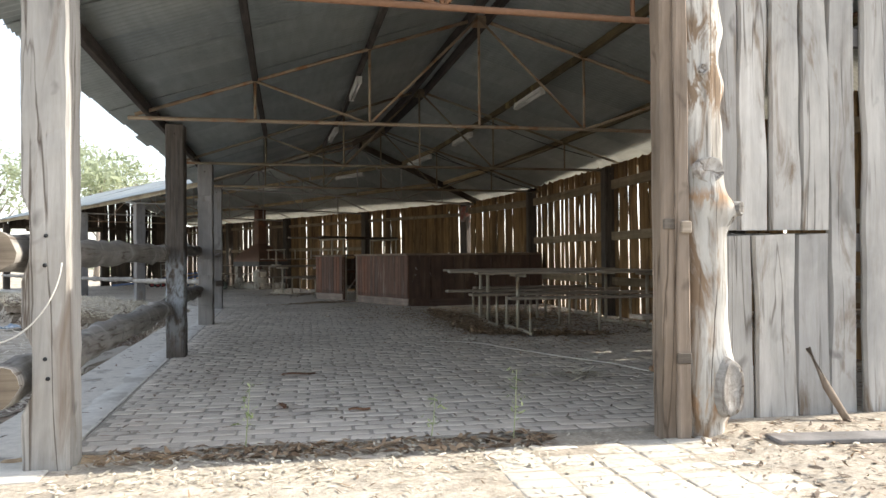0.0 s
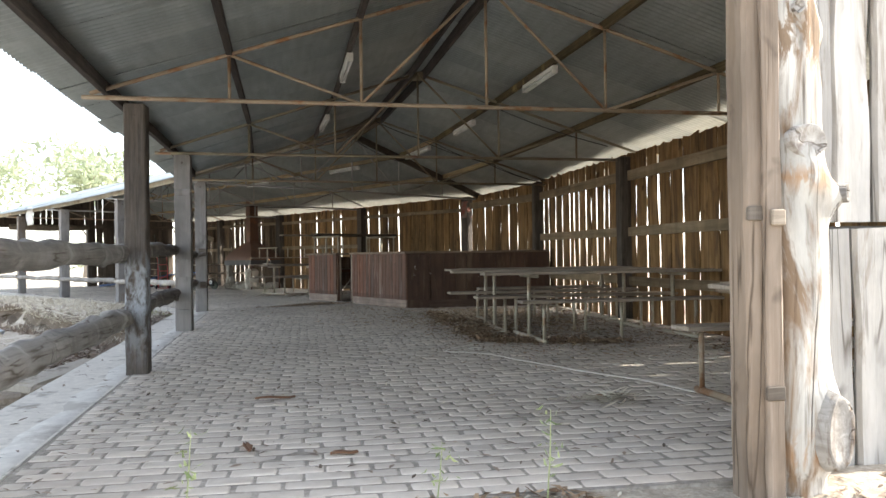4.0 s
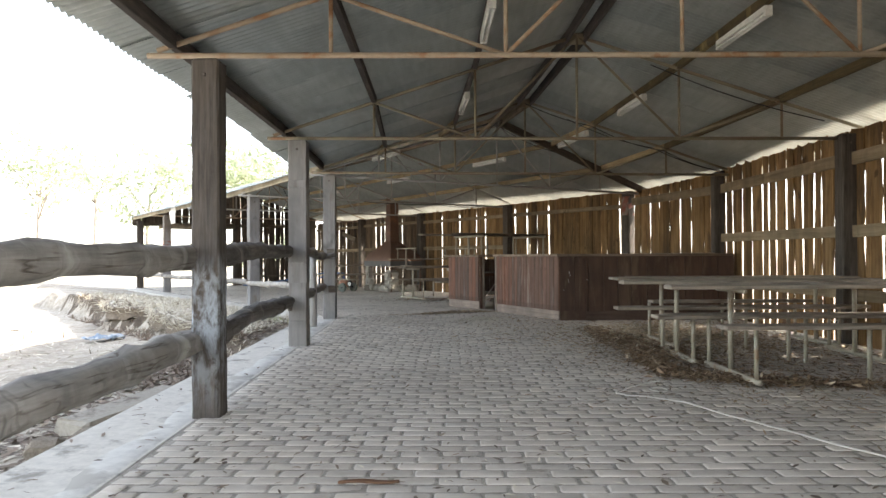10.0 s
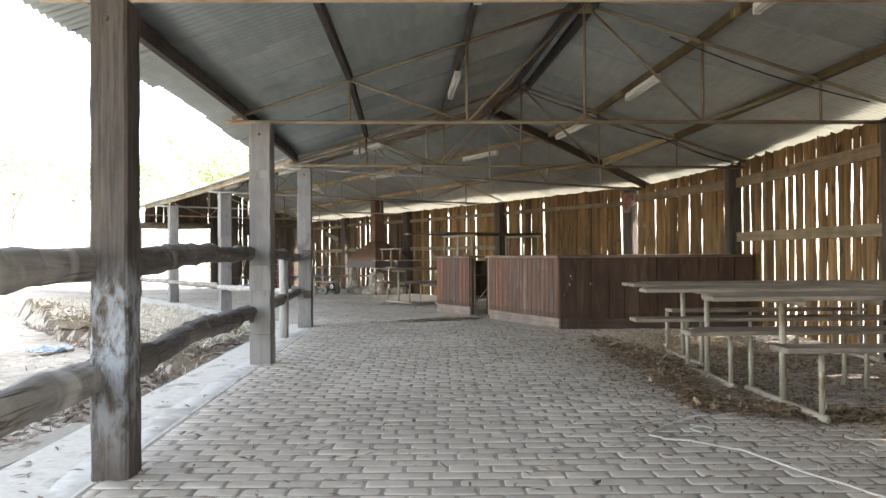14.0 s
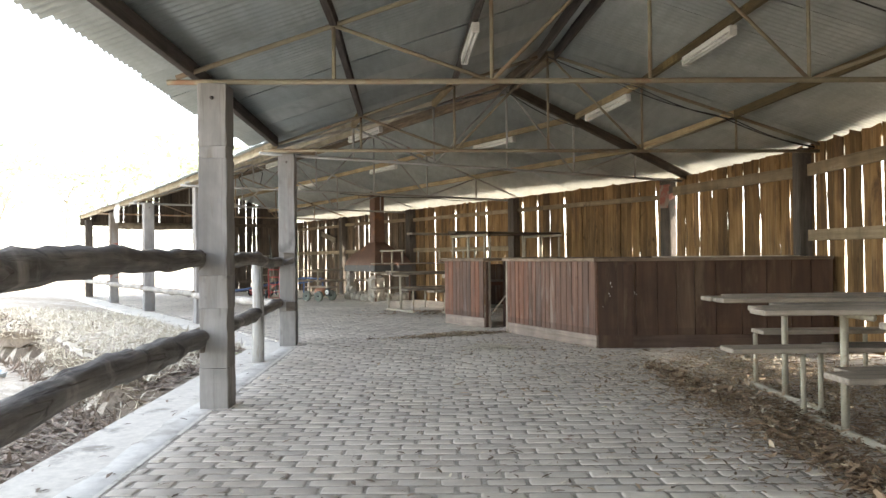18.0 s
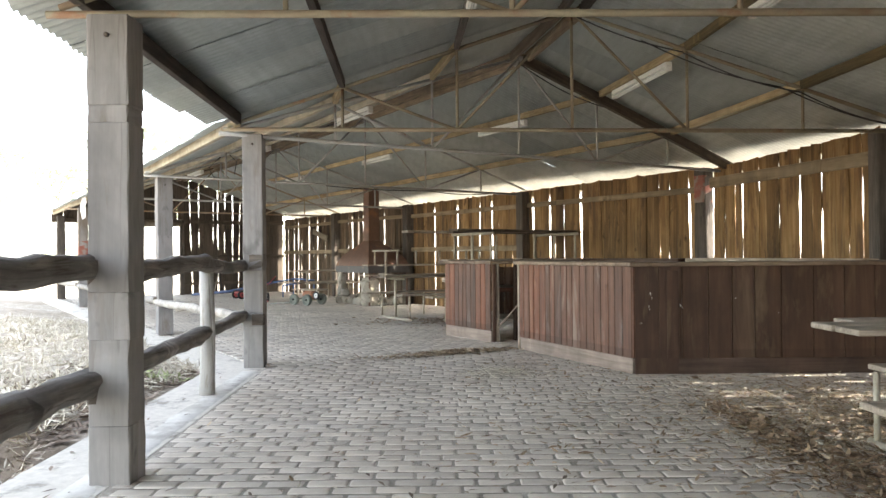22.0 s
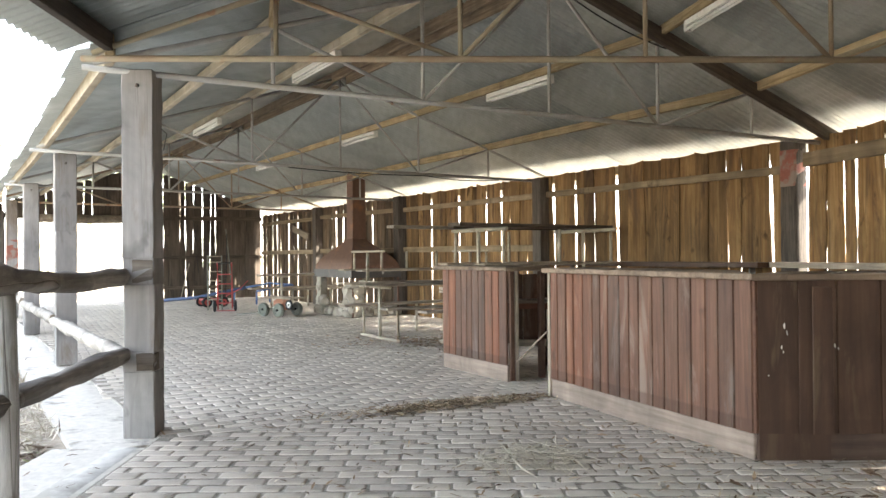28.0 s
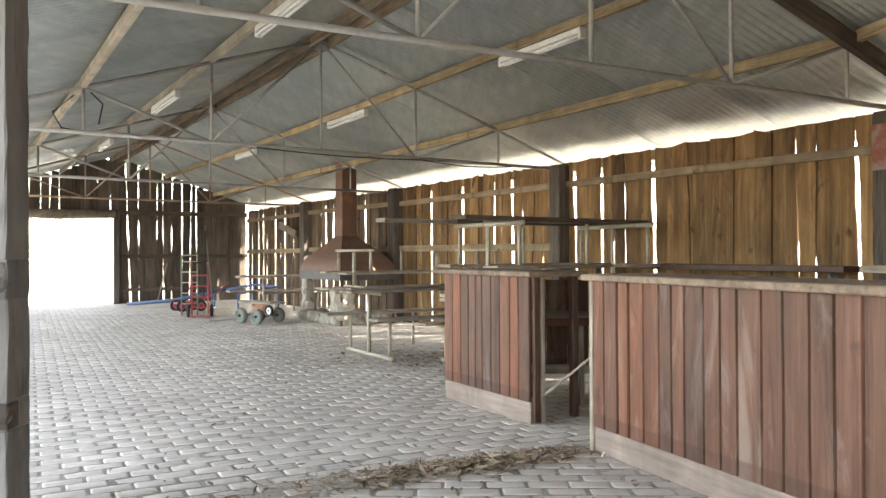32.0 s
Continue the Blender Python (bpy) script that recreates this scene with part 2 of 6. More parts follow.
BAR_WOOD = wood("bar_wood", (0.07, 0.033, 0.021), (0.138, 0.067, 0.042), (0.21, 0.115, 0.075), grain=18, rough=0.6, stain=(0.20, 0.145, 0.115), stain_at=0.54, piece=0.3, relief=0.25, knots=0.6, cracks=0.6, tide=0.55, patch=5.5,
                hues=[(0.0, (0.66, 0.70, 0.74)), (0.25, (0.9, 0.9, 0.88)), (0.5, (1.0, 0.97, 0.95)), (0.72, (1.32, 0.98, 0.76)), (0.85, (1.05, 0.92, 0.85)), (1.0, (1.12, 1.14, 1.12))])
# darker copies of bar and kick wood, with the shade in the colour
BAR_DARK_SHADED = wood("bar_dark_shaded", (0.050, 0.027, 0.018), (0.076, 0.042, 0.028), (0.108, 0.064, 0.044), grain=12, rough=0.55, stain=(0.13, 0.092, 0.06), stain_at=0.57, piece=0.05, relief=0.2, tide=0.4, patch=4)
KICK_SHADED = wood("kick_shaded", (0.05, 0.032, 0.025), (0.085, 0.056, 0.044), (0.12, 0.085, 0.07), axis=0, grain=18)
BAR_TOP = wood("bar_top", (0.10, 0.07, 0.05), (0.20, 0.148, 0.108), (0.29, 0.225, 0.175), axis=0, grain=14, rough=0.7, knots=0.7, cracks=0.6)
KICK_WOOD = wood("kick_wood", (0.17, 0.135, 0.11), (0.28, 0.225, 0.19), (0.37, 0.31, 0.265), axis=0, grain=18, knots=0.4)
TABLE_WOOD = wood("table_wood", (0.17, 0.14, 0.11), (0.34, 0.29, 0.235), (0.48, 0.43, 0.36), axis=0, grain=30, piece=0.2)
# truss paint for the front shed, darker to hold the shade there; rust is real
STEEL_SHADED = painted("truss_shaded", (0.25, 0.22, 0.155), 0.6, 0.1, wear=(0.20, 0.095, 0.045), amount=0.58, scale=5.0, second=(0.19, 0.13, 0.085))
STEEL = painted("truss_steel", (0.38, 0.375, 0.36), 0.6, 0.1, wear=(0.22, 0.10, 0.045), amount=0.62, scale=5.0, second=(0.32, 0.30, 0.25))
RUSTY = painted("rusty_steel", (0.22, 0.12, 0.07), 0.8, 0.1, wear=(0.32, 0.23, 0.15), amount=0.6)
PIPE = painted("pipe_paint", (0.42, 0.375, 0.29), 0.55, 0.2, wear=(0.26, 0.17, 0.10), amount=0.56)
PIPE_RUST = painted("pipe_rust", (0.36, 0.28, 0.20), 0.6, 0.2, wear=(0.26, 0.13, 0.06), amount=0.52)
CONCRETE = painted("concrete", (0.63, 0.59, 0.52), 0.9, wear=(0.27, 0.245, 0.21), amount=0.56, scale=3.5)
EDGE_PALE = painted("edge_pale", (0.66, 0.635, 0.58), 0.9, wear=(0.42, 0.39, 0.34), amount=0.5, scale=2.6)
STONE = painted("hearth_stone", (0.40, 0.36, 0.30), 0.9, wear=(0.17, 0.14, 0.11), amount=0.55, scale=7.0)
BAND_METAL = painted("band_metal", (0.075, 0.07, 0.068), 0.5, 0.3, wear=(0.16, 0.12, 0.1), amount=0.6)
HOOD_METAL = painted("hood_metal", (0.15, 0.085, 0.06), 0.6, 0.3, wear=(0.24, 0.11, 0.055), amount=0.55, scale=3.0)
BLACK = painted("black_rubber", (0.025, 0.025, 0.026), 0.7, wear=(0.09, 0.085, 0.08), amount=0.62)
GREY_RUBBER = painted("grey_rubber", (0.19, 0.205, 0.175), 0.8, wear=(0.25, 0.23, 0.2), amount=0.6)
WHITE = painted("white_enamel", (0.74, 0.73, 0.68), 0.45, wear=(0.42, 0.36, 0.25), amount=0.66)
TUBE = painted("tube_glass", (0.80, 0.80, 0.76), 0.25, wear=(0.6, 0.58, 0.5), amount=0.7)
TANK = painted("tank_orange", (0.40, 0.19, 0.12), 0.6, wear=(0.3, 0.22, 0.16), amount=0.55)
RED = painted("trolley_red", (0.48, 0.085, 0.085), 0.5, wear=(0.2, 0.09, 0.06), amount=0.62)
BLUE = painted("steel_blue", (0.07, 0.13, 0.29), 0.5, wear=(0.1, 0.09, 0.08), amount=0.62)
ROPE = painted("rope_fibre", (0.62, 0.59, 0.53), 0.9, wear=(0.35, 0.32, 0.27), amount=0.6, scale=30)
CLOTH = painted("cloth", (0.7, 0.69, 0.66), 0.9, wear=(0.45, 0.42, 0.38), amount=0.6)
BLUE_SHEET = painted("blue_plastic", (0.27, 0.34, 0.42), 0.5, wear=(0.55, 0.57, 0.58), amount=0.48, scale=9)


def roof_material():
    m, nt, b = material("roof_iron", 0.36, 0.55)
    v = coords(nt)
    n1, n2 = noise_of(nt, v, 1.1, 6, 0.6), noise_of(nt, coords(nt, (1, 0.12, 1)), 14, 5)
    col = mix(nt, "MULTIPLY", 0.7, (0.47, 0.505, 0.495), ramp(nt, n1, [(0.3, (0.7, 0.71, 0.71)), (0.7, (1.1, 1.1, 1.08))]))
    col = mix(nt, "MULTIPLY", 0.5, col, ramp(nt, n2, [(0.35, (0.72, 0.71, 0.68)), (0.65, (1.05, 1.05, 1.05))]))
    oi = nt.nodes.new("ShaderNodeObjectInfo")
    col = mix(nt, "MULTIPLY", 1.0, col, ramp(nt, oi.outputs["Random"], [(0, (0.86, 0.87, 0.88)), (1, (1.06, 1.05, 1.03))]))
    nt.links.new(col, b.inputs["Base Color"])
    return m


def paver_material():
    m, nt, b = material("paver", 0.7)
    b.inputs["Specular IOR Level"].default_value = 0.3
    v = coords(nt, space="World")
    n1, n2, n3 = noise_of(nt, v, 0.55, 5, 0.6), noise_of(nt, v, 9, 6, 0.65), noise_of(nt, v, 90, 3, 0.6)
    geo = nt.nodes.new("ShaderNodeNewGeometry")
    oi = nt.nodes.new("ShaderNodeObjectInfo")
    ad = nt.nodes.new("ShaderNodeMath")
    ad.operation = "ADD"
    nt.links.new(geo.outputs["Random Per Island"], ad.inputs[0])
    nt.links.new(oi.outputs["Random"], ad.inputs[1])
    fr = nt.nodes.new("ShaderNodeMath")
    fr.operation = "FRACT"
    nt.links.new(ad.outputs[0], fr.inputs[0])
    col = ramp(nt, fr.outputs[0], [(0.0, (0.53, 0.485, 0.428)), (0.35, (0.572, 0.525, 0.462)), (0.7, (0.597, 0.545, 0.478)), (1.0, (0.622, 0.565, 0.493))])
    col = mix(nt, "MULTIPLY", 0.8, col, ramp(nt, n1, [(0.32, (0.80, 0.77, 0.74)), (0.68, (1.14, 1.13, 1.12))]))
    col = mix(nt, "MULTIPLY", 0.6, col, ramp(nt, n2, [(0.3, (0.74, 0.73, 0.71)), (0.65, (1.1, 1.1, 1.1))]))
    nt.links.new(col, b.inputs["Base Color"])
    bump(nt, b, n3, 0.35, 0.004)
    return m


def earth_material(name, a, c, d, s1=0.35, s2=7.0):
    m, nt, b = material(name, 0.95)
    v = coords(nt, space="World")
    n1, n2, n3 = noise_of(nt, v, s1, 6, 0.65), noise_of(nt, v, s2, 8, 0.7), noise_of(nt, v, s2 * 7, 5, 0.7)
    col = ramp(nt, n1, [(0.35, a), (0.5, c), (0.68, d)])
    col = mix(nt, "MULTIPLY", 0.8, col, ramp(nt, n2, [(0.3, (0.5, 0.48, 0.45)), (0.62, (1.15, 1.13, 1.1))]))
    col = mix(nt, "MULTIPLY", 0.6, col, ramp(nt, n3, [(0.35, (0.55, 0.53, 0.5)), (0.6, (1.1, 1.1, 1.1))]))
    nt.links.new(col, b.inputs["Base Color"])
    bump(nt, b, n2, 0.6, 0.03)
    return m


def leafy(name, a, c, rough=0.8, translucent=False):
    m, nt, b = material(name, rough)
    geo = nt.nodes.new("ShaderNodeNewGeometry")
    nt.links.new(ramp(nt, geo.outputs["Random Per Island"], [(0, a), (0.6, c), (1, tuple(min(0.8, x * 1.35) for x in c))]), b.inputs["Base Color"])
    if translucent:
        tl = node(nt, "ShaderNodeBsdfTranslucent", Color=(*[min(0.8, x * 1.6) for x in c], 1))
        mx = node(nt, "ShaderNodeMixShader", Fac=0.55)
        nt.links.new(b.outputs[0], mx.inputs[1])
        nt.links.new(tl.outputs[0], mx.inputs[2])
        nt.links.new(mx.outputs[0], nt.nodes["Material Output"].inputs[0])
    return m


ROOF = roof_material()
PAVER = paver_material()
PATH_PAVER = painted("path_paver", (0.55, 0.505, 0.43), 0.85, wear=(0.43, 0.385, 0.32), amount=0.62, scale=8)
JOINT = earth_material("joint_sand", (0.31, 0.285, 0.25), (0.39, 0.36, 0.32), (0.46, 0.425, 0.38))
EARTH = earth_material("dry_earth", (0.38, 0.33, 0.265), (0.49, 0.44, 0.37), (0.57, 0.525, 0.45))
BANK = earth_material("bank_earth", (0.12, 0.095, 0.072), (0.19, 0.155, 0.12), (0.30, 0.26, 0.205), 1.3, 9)
SAND = earth_material("orange_sand", (0.46, 0.30, 0.17), (0.55, 0.40, 0.25), (0.60, 0.48, 0.33), 1.5, 12)
TRUNK_SILVER = wood("trunk_silver", (0.36, 0.33, 0.29), (0.58, 0.565, 0.53), (0.72, 0.71, 0.68), grain=10, stain=(0.20, 0.12, 0.06), stain_at=0.515, piece=0.02, relief=1.0, cracks=1.0, knots=0.95, patch=8)
def stained_trunk():
    """Silver trunk with brown hollows, orange rot at its foot and dark drying cracks."""
    m = TRUNK_SILVER.copy()
    m.name = "trunk_stained"
    nt = m.node_tree
    b = nt.nodes["Principled BSDF"]
    col = b.inputs["Base Color"].links[0].from_socket
    tc = nt.nodes.new("ShaderNodeTexCoord")
    sp = nt.nodes.new("ShaderNodeSeparateXYZ")
    nt.links.new(tc.outputs["Object"], sp.inputs[0])
    zn = nt.nodes.new("ShaderNodeMath")
    zn.operation = "MULTIPLY"
    zn.inputs[1].default_value = 1 / 2.75
    nt.links.new(sp.outputs[2], zn.inputs[0])
    n = noise_of(nt, coords(nt, (1, 1, 0.35), False), 13, 6, 0.65, 0.8)
    fine = noise_of(nt, coords(nt, (1, 1, 0.05), False), 42, 4, 0.6, 0.4)
    for stops, cut, tint in (([(0.0, 0), (0.55, 0), (0.59, 0.9), (0.73, 0.9), (0.76, 0)], 0.49, (0.20, 0.13, 0.075)),
                             ([(0.0, 0.0), (0.05, 0.1), (0.075, 0.75), (0.115, 0.0), (0.405, 0), (0.43, 0.75), (0.45, 0)], 0.45, (0.36, 0.20, 0.09)),
                             ([(0.0, 0.5), (0.3, 0.2), (0.6, 0.6), (1.0, 0.5)], 0.60, (0.16, 0.12, 0.085))):
        zone = ramp(nt, zn.outputs[0], [(p, (k, k, k)) for p, k in stops])
        spot = ramp(nt, n, [(cut, (0, 0, 0)), (cut + 0.07, (1, 1, 1))])
        col = mix(nt, "MIX", mix(nt, "MULTIPLY", 1.0, zone, spot), col, tint)
    col = mix(nt, "MULTIPLY", 0.55, col, ramp(nt, fine, [(0.36, (0.35, 0.32, 0.29)), (0.46, (1, 1, 1))]))
    nt.links.new(col, b.inputs["Base Color"])
    return m


KNOT_WOOD = wood("knot_wood", (0.24, 0.22, 0.20), (0.40, 0.385, 0.365), (0.55, 0.54, 0.52), axis=1, grain=26, stain=(0.14, 0.10, 0.07), stain_at=0.55, relief=0.9, cracks=1.0, patch=14)
LITTER = leafy("leaf_litter", (0.09, 0.055, 0.032), (0.27, 0.19, 0.12))
TAN_LEAF = leafy("tan_leaves", (0.20, 0.145, 0.09), (0.42, 0.335, 0.235))
STRAW = leafy("dry_grass", (0.36, 0.32, 0.24), (0.56, 0.51, 0.41))
BARK_LITTER = leafy("bark_litter", (0.10, 0.075, 0.055), (0.22, 0.17, 0.13))
# leaf colour lightened to imitate outdoor haze and glare
FOLIAGE_HAZED = leafy("gum_leaves_hazed", (0.16, 0.19, 0.12), (0.28, 0.31, 0.21), translucent=True)
WEED = leafy("weed_leaves", (0.14, 0.18, 0.07), (0.30, 0.33, 0.16))
TRUNK = wood("gum_bark", (0.22, 0.18, 0.15), (0.38, 0.34, 0.30), (0.52, 0.48, 0.43), grain=14)


# ---- mesh helpers ----
def mesh_of(name, verts, faces, mats, smooth=False, index=None):
    me = bpy.data.meshes.new(name)
    me.from_pydata([tuple(v) for v in verts], [], faces)
    for m in (mats if isinstance(mats, (list, tuple)) else [mats]):
        me.materials.append(m)
    if index is not None:
        me.polygons.foreach_set("material_index", index)
    if smooth:
        me.polygons.foreach_set("use_smooth", [True] * len(me.polygons))
    me.update()
    return me


def part(name, me, parent, m=None, label=""):
    ob = new(name, me)
    ob.parent = parent
    if m is not None:
        ob.matrix_basis = m
    if label:
        tagged(ob, label)
    return ob


def thing(name, label, category, m=None, group="", kind=""):
    ob = new(name, None)
    ob.empty_display_size = 0.1
    if m is not None:
        ob.matrix_basis = m
    return tagged(ob, label, category, group, kind)


def box_data(sx, sy, sz, c=0.006, nz=1, jit=0.0, rng=None):
    """A chamfered box standing on z = 0, centred on x and y, with nz bands along its height."""
    c = min(c, sx * 0.3, sy * 0.3, sz * 0.3)
    hx, hy = sx / 2, sy / 2
    def ring(z, i):
        a, b2 = hx - i, hy - i
        k = c if i == 0 else 0.0
        k = max(k, c * 0.5)
        r = [(a - k, -b2), (a, -b2 + k), (a, b2 - k), (a - k, b2), (-a + k, b2), (-a, b2 - k), (-a, -b2 + k), (-a + k, -b2)]
        if jit:
            r = [(x + rng.uniform(-jit, jit), y + rng.uniform(-jit, jit)) for x, y in r]
        return [(x, y, z) for x, y in r]
    zs = [(0, c), (c, 0)] + [(sz * k / nz, 0) for k in range(1, nz)] + [(sz - c, 0), (sz, c)]
    v, f = [], []
    for z, i in zs:
        v += ring(z, i)
    for k in range(len(zs) - 1):
        for j in range(8):
            f.append((8 * k + j, 8 * k + (j + 1) % 8, 8 * k + 8 + (j + 1) % 8, 8 * k + 8 + j))
    f.append(tuple(range(7, -1, -1)))
    n = 8 * (len(zs) - 1)
    f.append(tuple(range(n, n + 8)))
    return v, f


def box(name, sx, sy, sz, mat, c=0.006, nz=1, jit=0.0, seed=0):
    v, f = box_data(sx, sy, sz, c, nz, jit, random.Random(seed))
    return mesh_of(name, v, f, mat)


def tube_data(pts, radii, n=8, wob=0.0, seed=0, caps=True, freq=3.0):
    """A round bar along a polyline, with a radius at each point; wob roughens it."""
    pts = [Vector(p) for p in pts]
    v, f = [], []
    for i, p in enumerate(pts):
        d = (pts[min(i + 1, len(pts) - 1)] - pts[max(i - 1, 0)]).normalized()
        up = Vector((0, 0, 1)) if abs(d.z) < 0.9 else Vector((0, 1, 0))
        a = d.cross(up).normalized()
        b2 = a.cross(d)
        for j in range(n):
            w = 2 * math.pi * j / n
            r = radii[i] if not isinstance(radii, (int, float)) else radii
            o = a * math.cos(w) + b2 * math.sin(w)
            if wob:
                r *= 1 + wob * noise.noise(Vector((o.x * 1.5 + seed, o.z * 1.5 + seed, i * 0.5 * freq / 3)) + p * freq * 0.2)
            v.append(p + o * r)
    for i in range(len(pts) - 1):
        for j in range(n):
            f.append((i * n + j, i * n + (j + 1) % n, (i + 1) * n + (j + 1) % n, (i + 1) * n + j))
    if caps:
        f.append(tuple(range(n - 1, -1, -1)))
        f.append(tuple(range((len(pts) - 1) * n, len(pts) * n)))
    return v, f


def bar_between(name, p, q, r, mat, n=6):
    v, f = tube_data([p, q], [r, r], n)
    return mesh_of(name, v, f, mat, smooth=n > 6)


def board_between(p, q, w, h, up=Vector((0, 0, 1)), c=0.004):
    """A squared beam from p to q: w wide, h high, its local x along its length. Returns data and matrix."""
    p, q = Vector(p), Vector(q)
    d = (q - p)
    L = d.length
    x = d.normalized()
    y = up.cross(x).normalized()
    z = x.cross(y)
    m = Matrix(((x.x, y.x, z.x, p.x), (x.y, y.y, z.y, p.y), (x.z, y.z, z.z, p.z), (0, 0, 0, 1)))
    v, f = box_data(L, w, h, c)
    v = [(a + L / 2, b2, e - h / 2) for a, b2, e in v]
    return v, f, m


def beam(name, p, q, w, h, mat, parent, up=Vector((0, 0, 1)), label=""):
    v, f, m = board_between(p, q, w, h, up)
    return part(name, mesh_of(name, v, f, mat), parent, m, label)


def slab_mesh(w, h, t, mat, seed, wav=0.012, nz=7, lean=0.0, bow=0.004, top=0.0):
    """A rough sawn slab: x across, y through, z up; uneven edges and ends."""
    r = random.Random(seed)
    v, f = [], []
    for k in range(nz + 1):
        z = h * k / nz
        l = -w / 2 + wav * noise.noise((seed * 1.7, z * 2.4, 1)) + lean * z
        rr = w / 2 + wav * noise.noise((seed * 2.3, z * 2.4, 9)) + lean * z
        y0 = bow * noise.noise((seed, z * 1.3, 4))
        zt = z + (r.uniform(-top, 0) if k == nz else 0)
        e = min(0.008, t * 0.25)
        for x, y in ((l + e, -t / 2), (rr - e, -t / 2), (rr, 0), (rr - e, t / 2), (l + e, t / 2), (l, 0)):
            v.append((x, y + y0, zt + (top * 0.4 * x / w if k == nz else 0)))
    for k in range(nz):
        for j in range(6):
            f.append((6 * k + j, 6 * k + (j + 1) % 6, 6 * k + 6 + (j + 1) % 6, 6 * k + 6 + j))
    f.append((5, 4, 3, 2, 1, 0))
    f.append(tuple(range(6 * nz, 6 * nz + 6)))
    return mesh_of("slab", v, f, mat)


# ---- plan ----
TILT_B = radians(32.6)
UB, VB = Vector((-math.sin(TILT_B), math.cos(TILT_B), 0)), Vector((math.cos(TILT_B), math.sin(TILT_B), 0))
P3 = Vector((-1.44, 16.10, 0))
POSTS_A = [Vector((-0.935, 5.30, 0)), Vector((-1.07, 9.09, 0)), Vector((-1.16, 12.39, 0)), P3]
WALL_A = [Vector((4.56, 5.45, 0)), Vector((4.51, 9.1, 0)), Vector((4.45, 12.4, 0)), Vector((4.35, 16.05, 0))]
BAY = 3.55
POSTS_B = [P3 + UB * BAY * k for k in range(5)]
WALL_B = [P3 + UB * (BAY * k - (0.35, 0.2, 0, 0, 0)[k]) + VB * (5.8 if k < 2 else 5.74) for k in range(5)]
RISE = 1.015


def in_b(u, v, z=0.0):
    return P3 + UB * u + VB * v + Vector((0, 0, z))


# stations of the roof: left end, apex, right end of each truss, and its direction
def station(left, right, eave, tip=0.028):
    l, r = Vector(left), Vector(right)
    d = (r - l).normalized()
    l.z, r.z = eave + tip, eave - 0.02
    return l, (l + r) / 2 + Vector((0, 0, RISE)), r, d


ST = [station((-1.23, 5.5, 0), (5.04, 5.8, 0), 2.10), station((-1.355, 9.09, 0), (4.957, 9.09, 0), 2.09), station((-1.425, 12.42, 0), (4.775, 12.42, 0), 2.085), station((-1.59, 15.78, 0), (4.46, 15.78, 0), 2.065, 0.055)]
ST += [station(in_b(-0.02, -0.27), in_b(-0.66, 5.88), 2.02, 0.085)]
ST += [station(in_b(u, -0.25), in_b(u, 6.0), z) for u, z in ((3.47, 2.015), (7.2, 1.985), (10.9, 1.985), (14.2, 1.985))]


# ---- roof ----
def lerp(a, b, t):
    return a + (b - a) * t


def roof_side(i, j, side, s0, s1, over, parent, name="roof_sheet"):
    """Corrugated sheets from station i to j on one slope, each a piece of its own."""
    k = 0 if side == "L" else 2
    a0, a1, e0, e1 = ST[i][1], ST[j][1], ST[i][k], ST[j][k]
    e0 = lerp(a0, e0, 1 + over)
    e1 = lerp(a1, e1, 1 + over)
    length = max((a1 - a0).length, (e1 - e0).length)
    n = max(1, round(length * (s1 - s0) / 0.74))
    rng = random.Random(i * 10 + k)
    for c in range(n):
        t0, t1 = lerp(s0, s1, c / n), lerp(s0, s1, (c + 1) / n) + 0.05 / max(length, 0.1)
        cols = max(10, int(length * (t1 - t0) / 0.0127))
        lift = rng.uniform(0.0, 0.004) + 0.003 * (c % 2)
        end = rng.uniform(-0.006, 0.012)
        v, f = [], []
        for q in range(cols + 1):
            t = lerp(t0, t1, q / cols)
            a, e = lerp(a0, a1, t), lerp(e0, e1, t)
            wave = 0.0085 * math.sin(2 * math.pi * (t * length) / 0.076)
            for w in (0.0, 0.34, 0.68, 1.0 + end):
                p = lerp(a, e, w)
                z = 0.115 + wave + lift + 0.006 * math.sin(w * 9 + c)
                v.append((p.x, p.y, p.z + z))
                v.append((p.x, p.y, p.z + z + 0.0025))
        for q in range(cols):
            for w in range(3):
                o, u = q * 8 + w * 2, (q + 1) * 8 + w * 2
                f.append((o, o + 2, u + 2, u))
                f.append((o + 1, u + 1, u + 3, o + 3))
            o, u = q * 8, (q + 1) * 8
            f.append((o + 6, o + 7, u + 7, u + 6))
        ctr = Vector(v[len(v) // 2])
        part(name, mesh_of(name, [Vector(p) - ctr for p in v], f, ROOF, smooth=True), parent, Matrix.Translation(ctr))


def on_station(i, fr, dz=0.0):
    l, a, r, d = ST[i]
    return lerp(l, r, fr) + Vector((0, 0, RISE * (1 - abs(2 * fr - 1)) + dz))


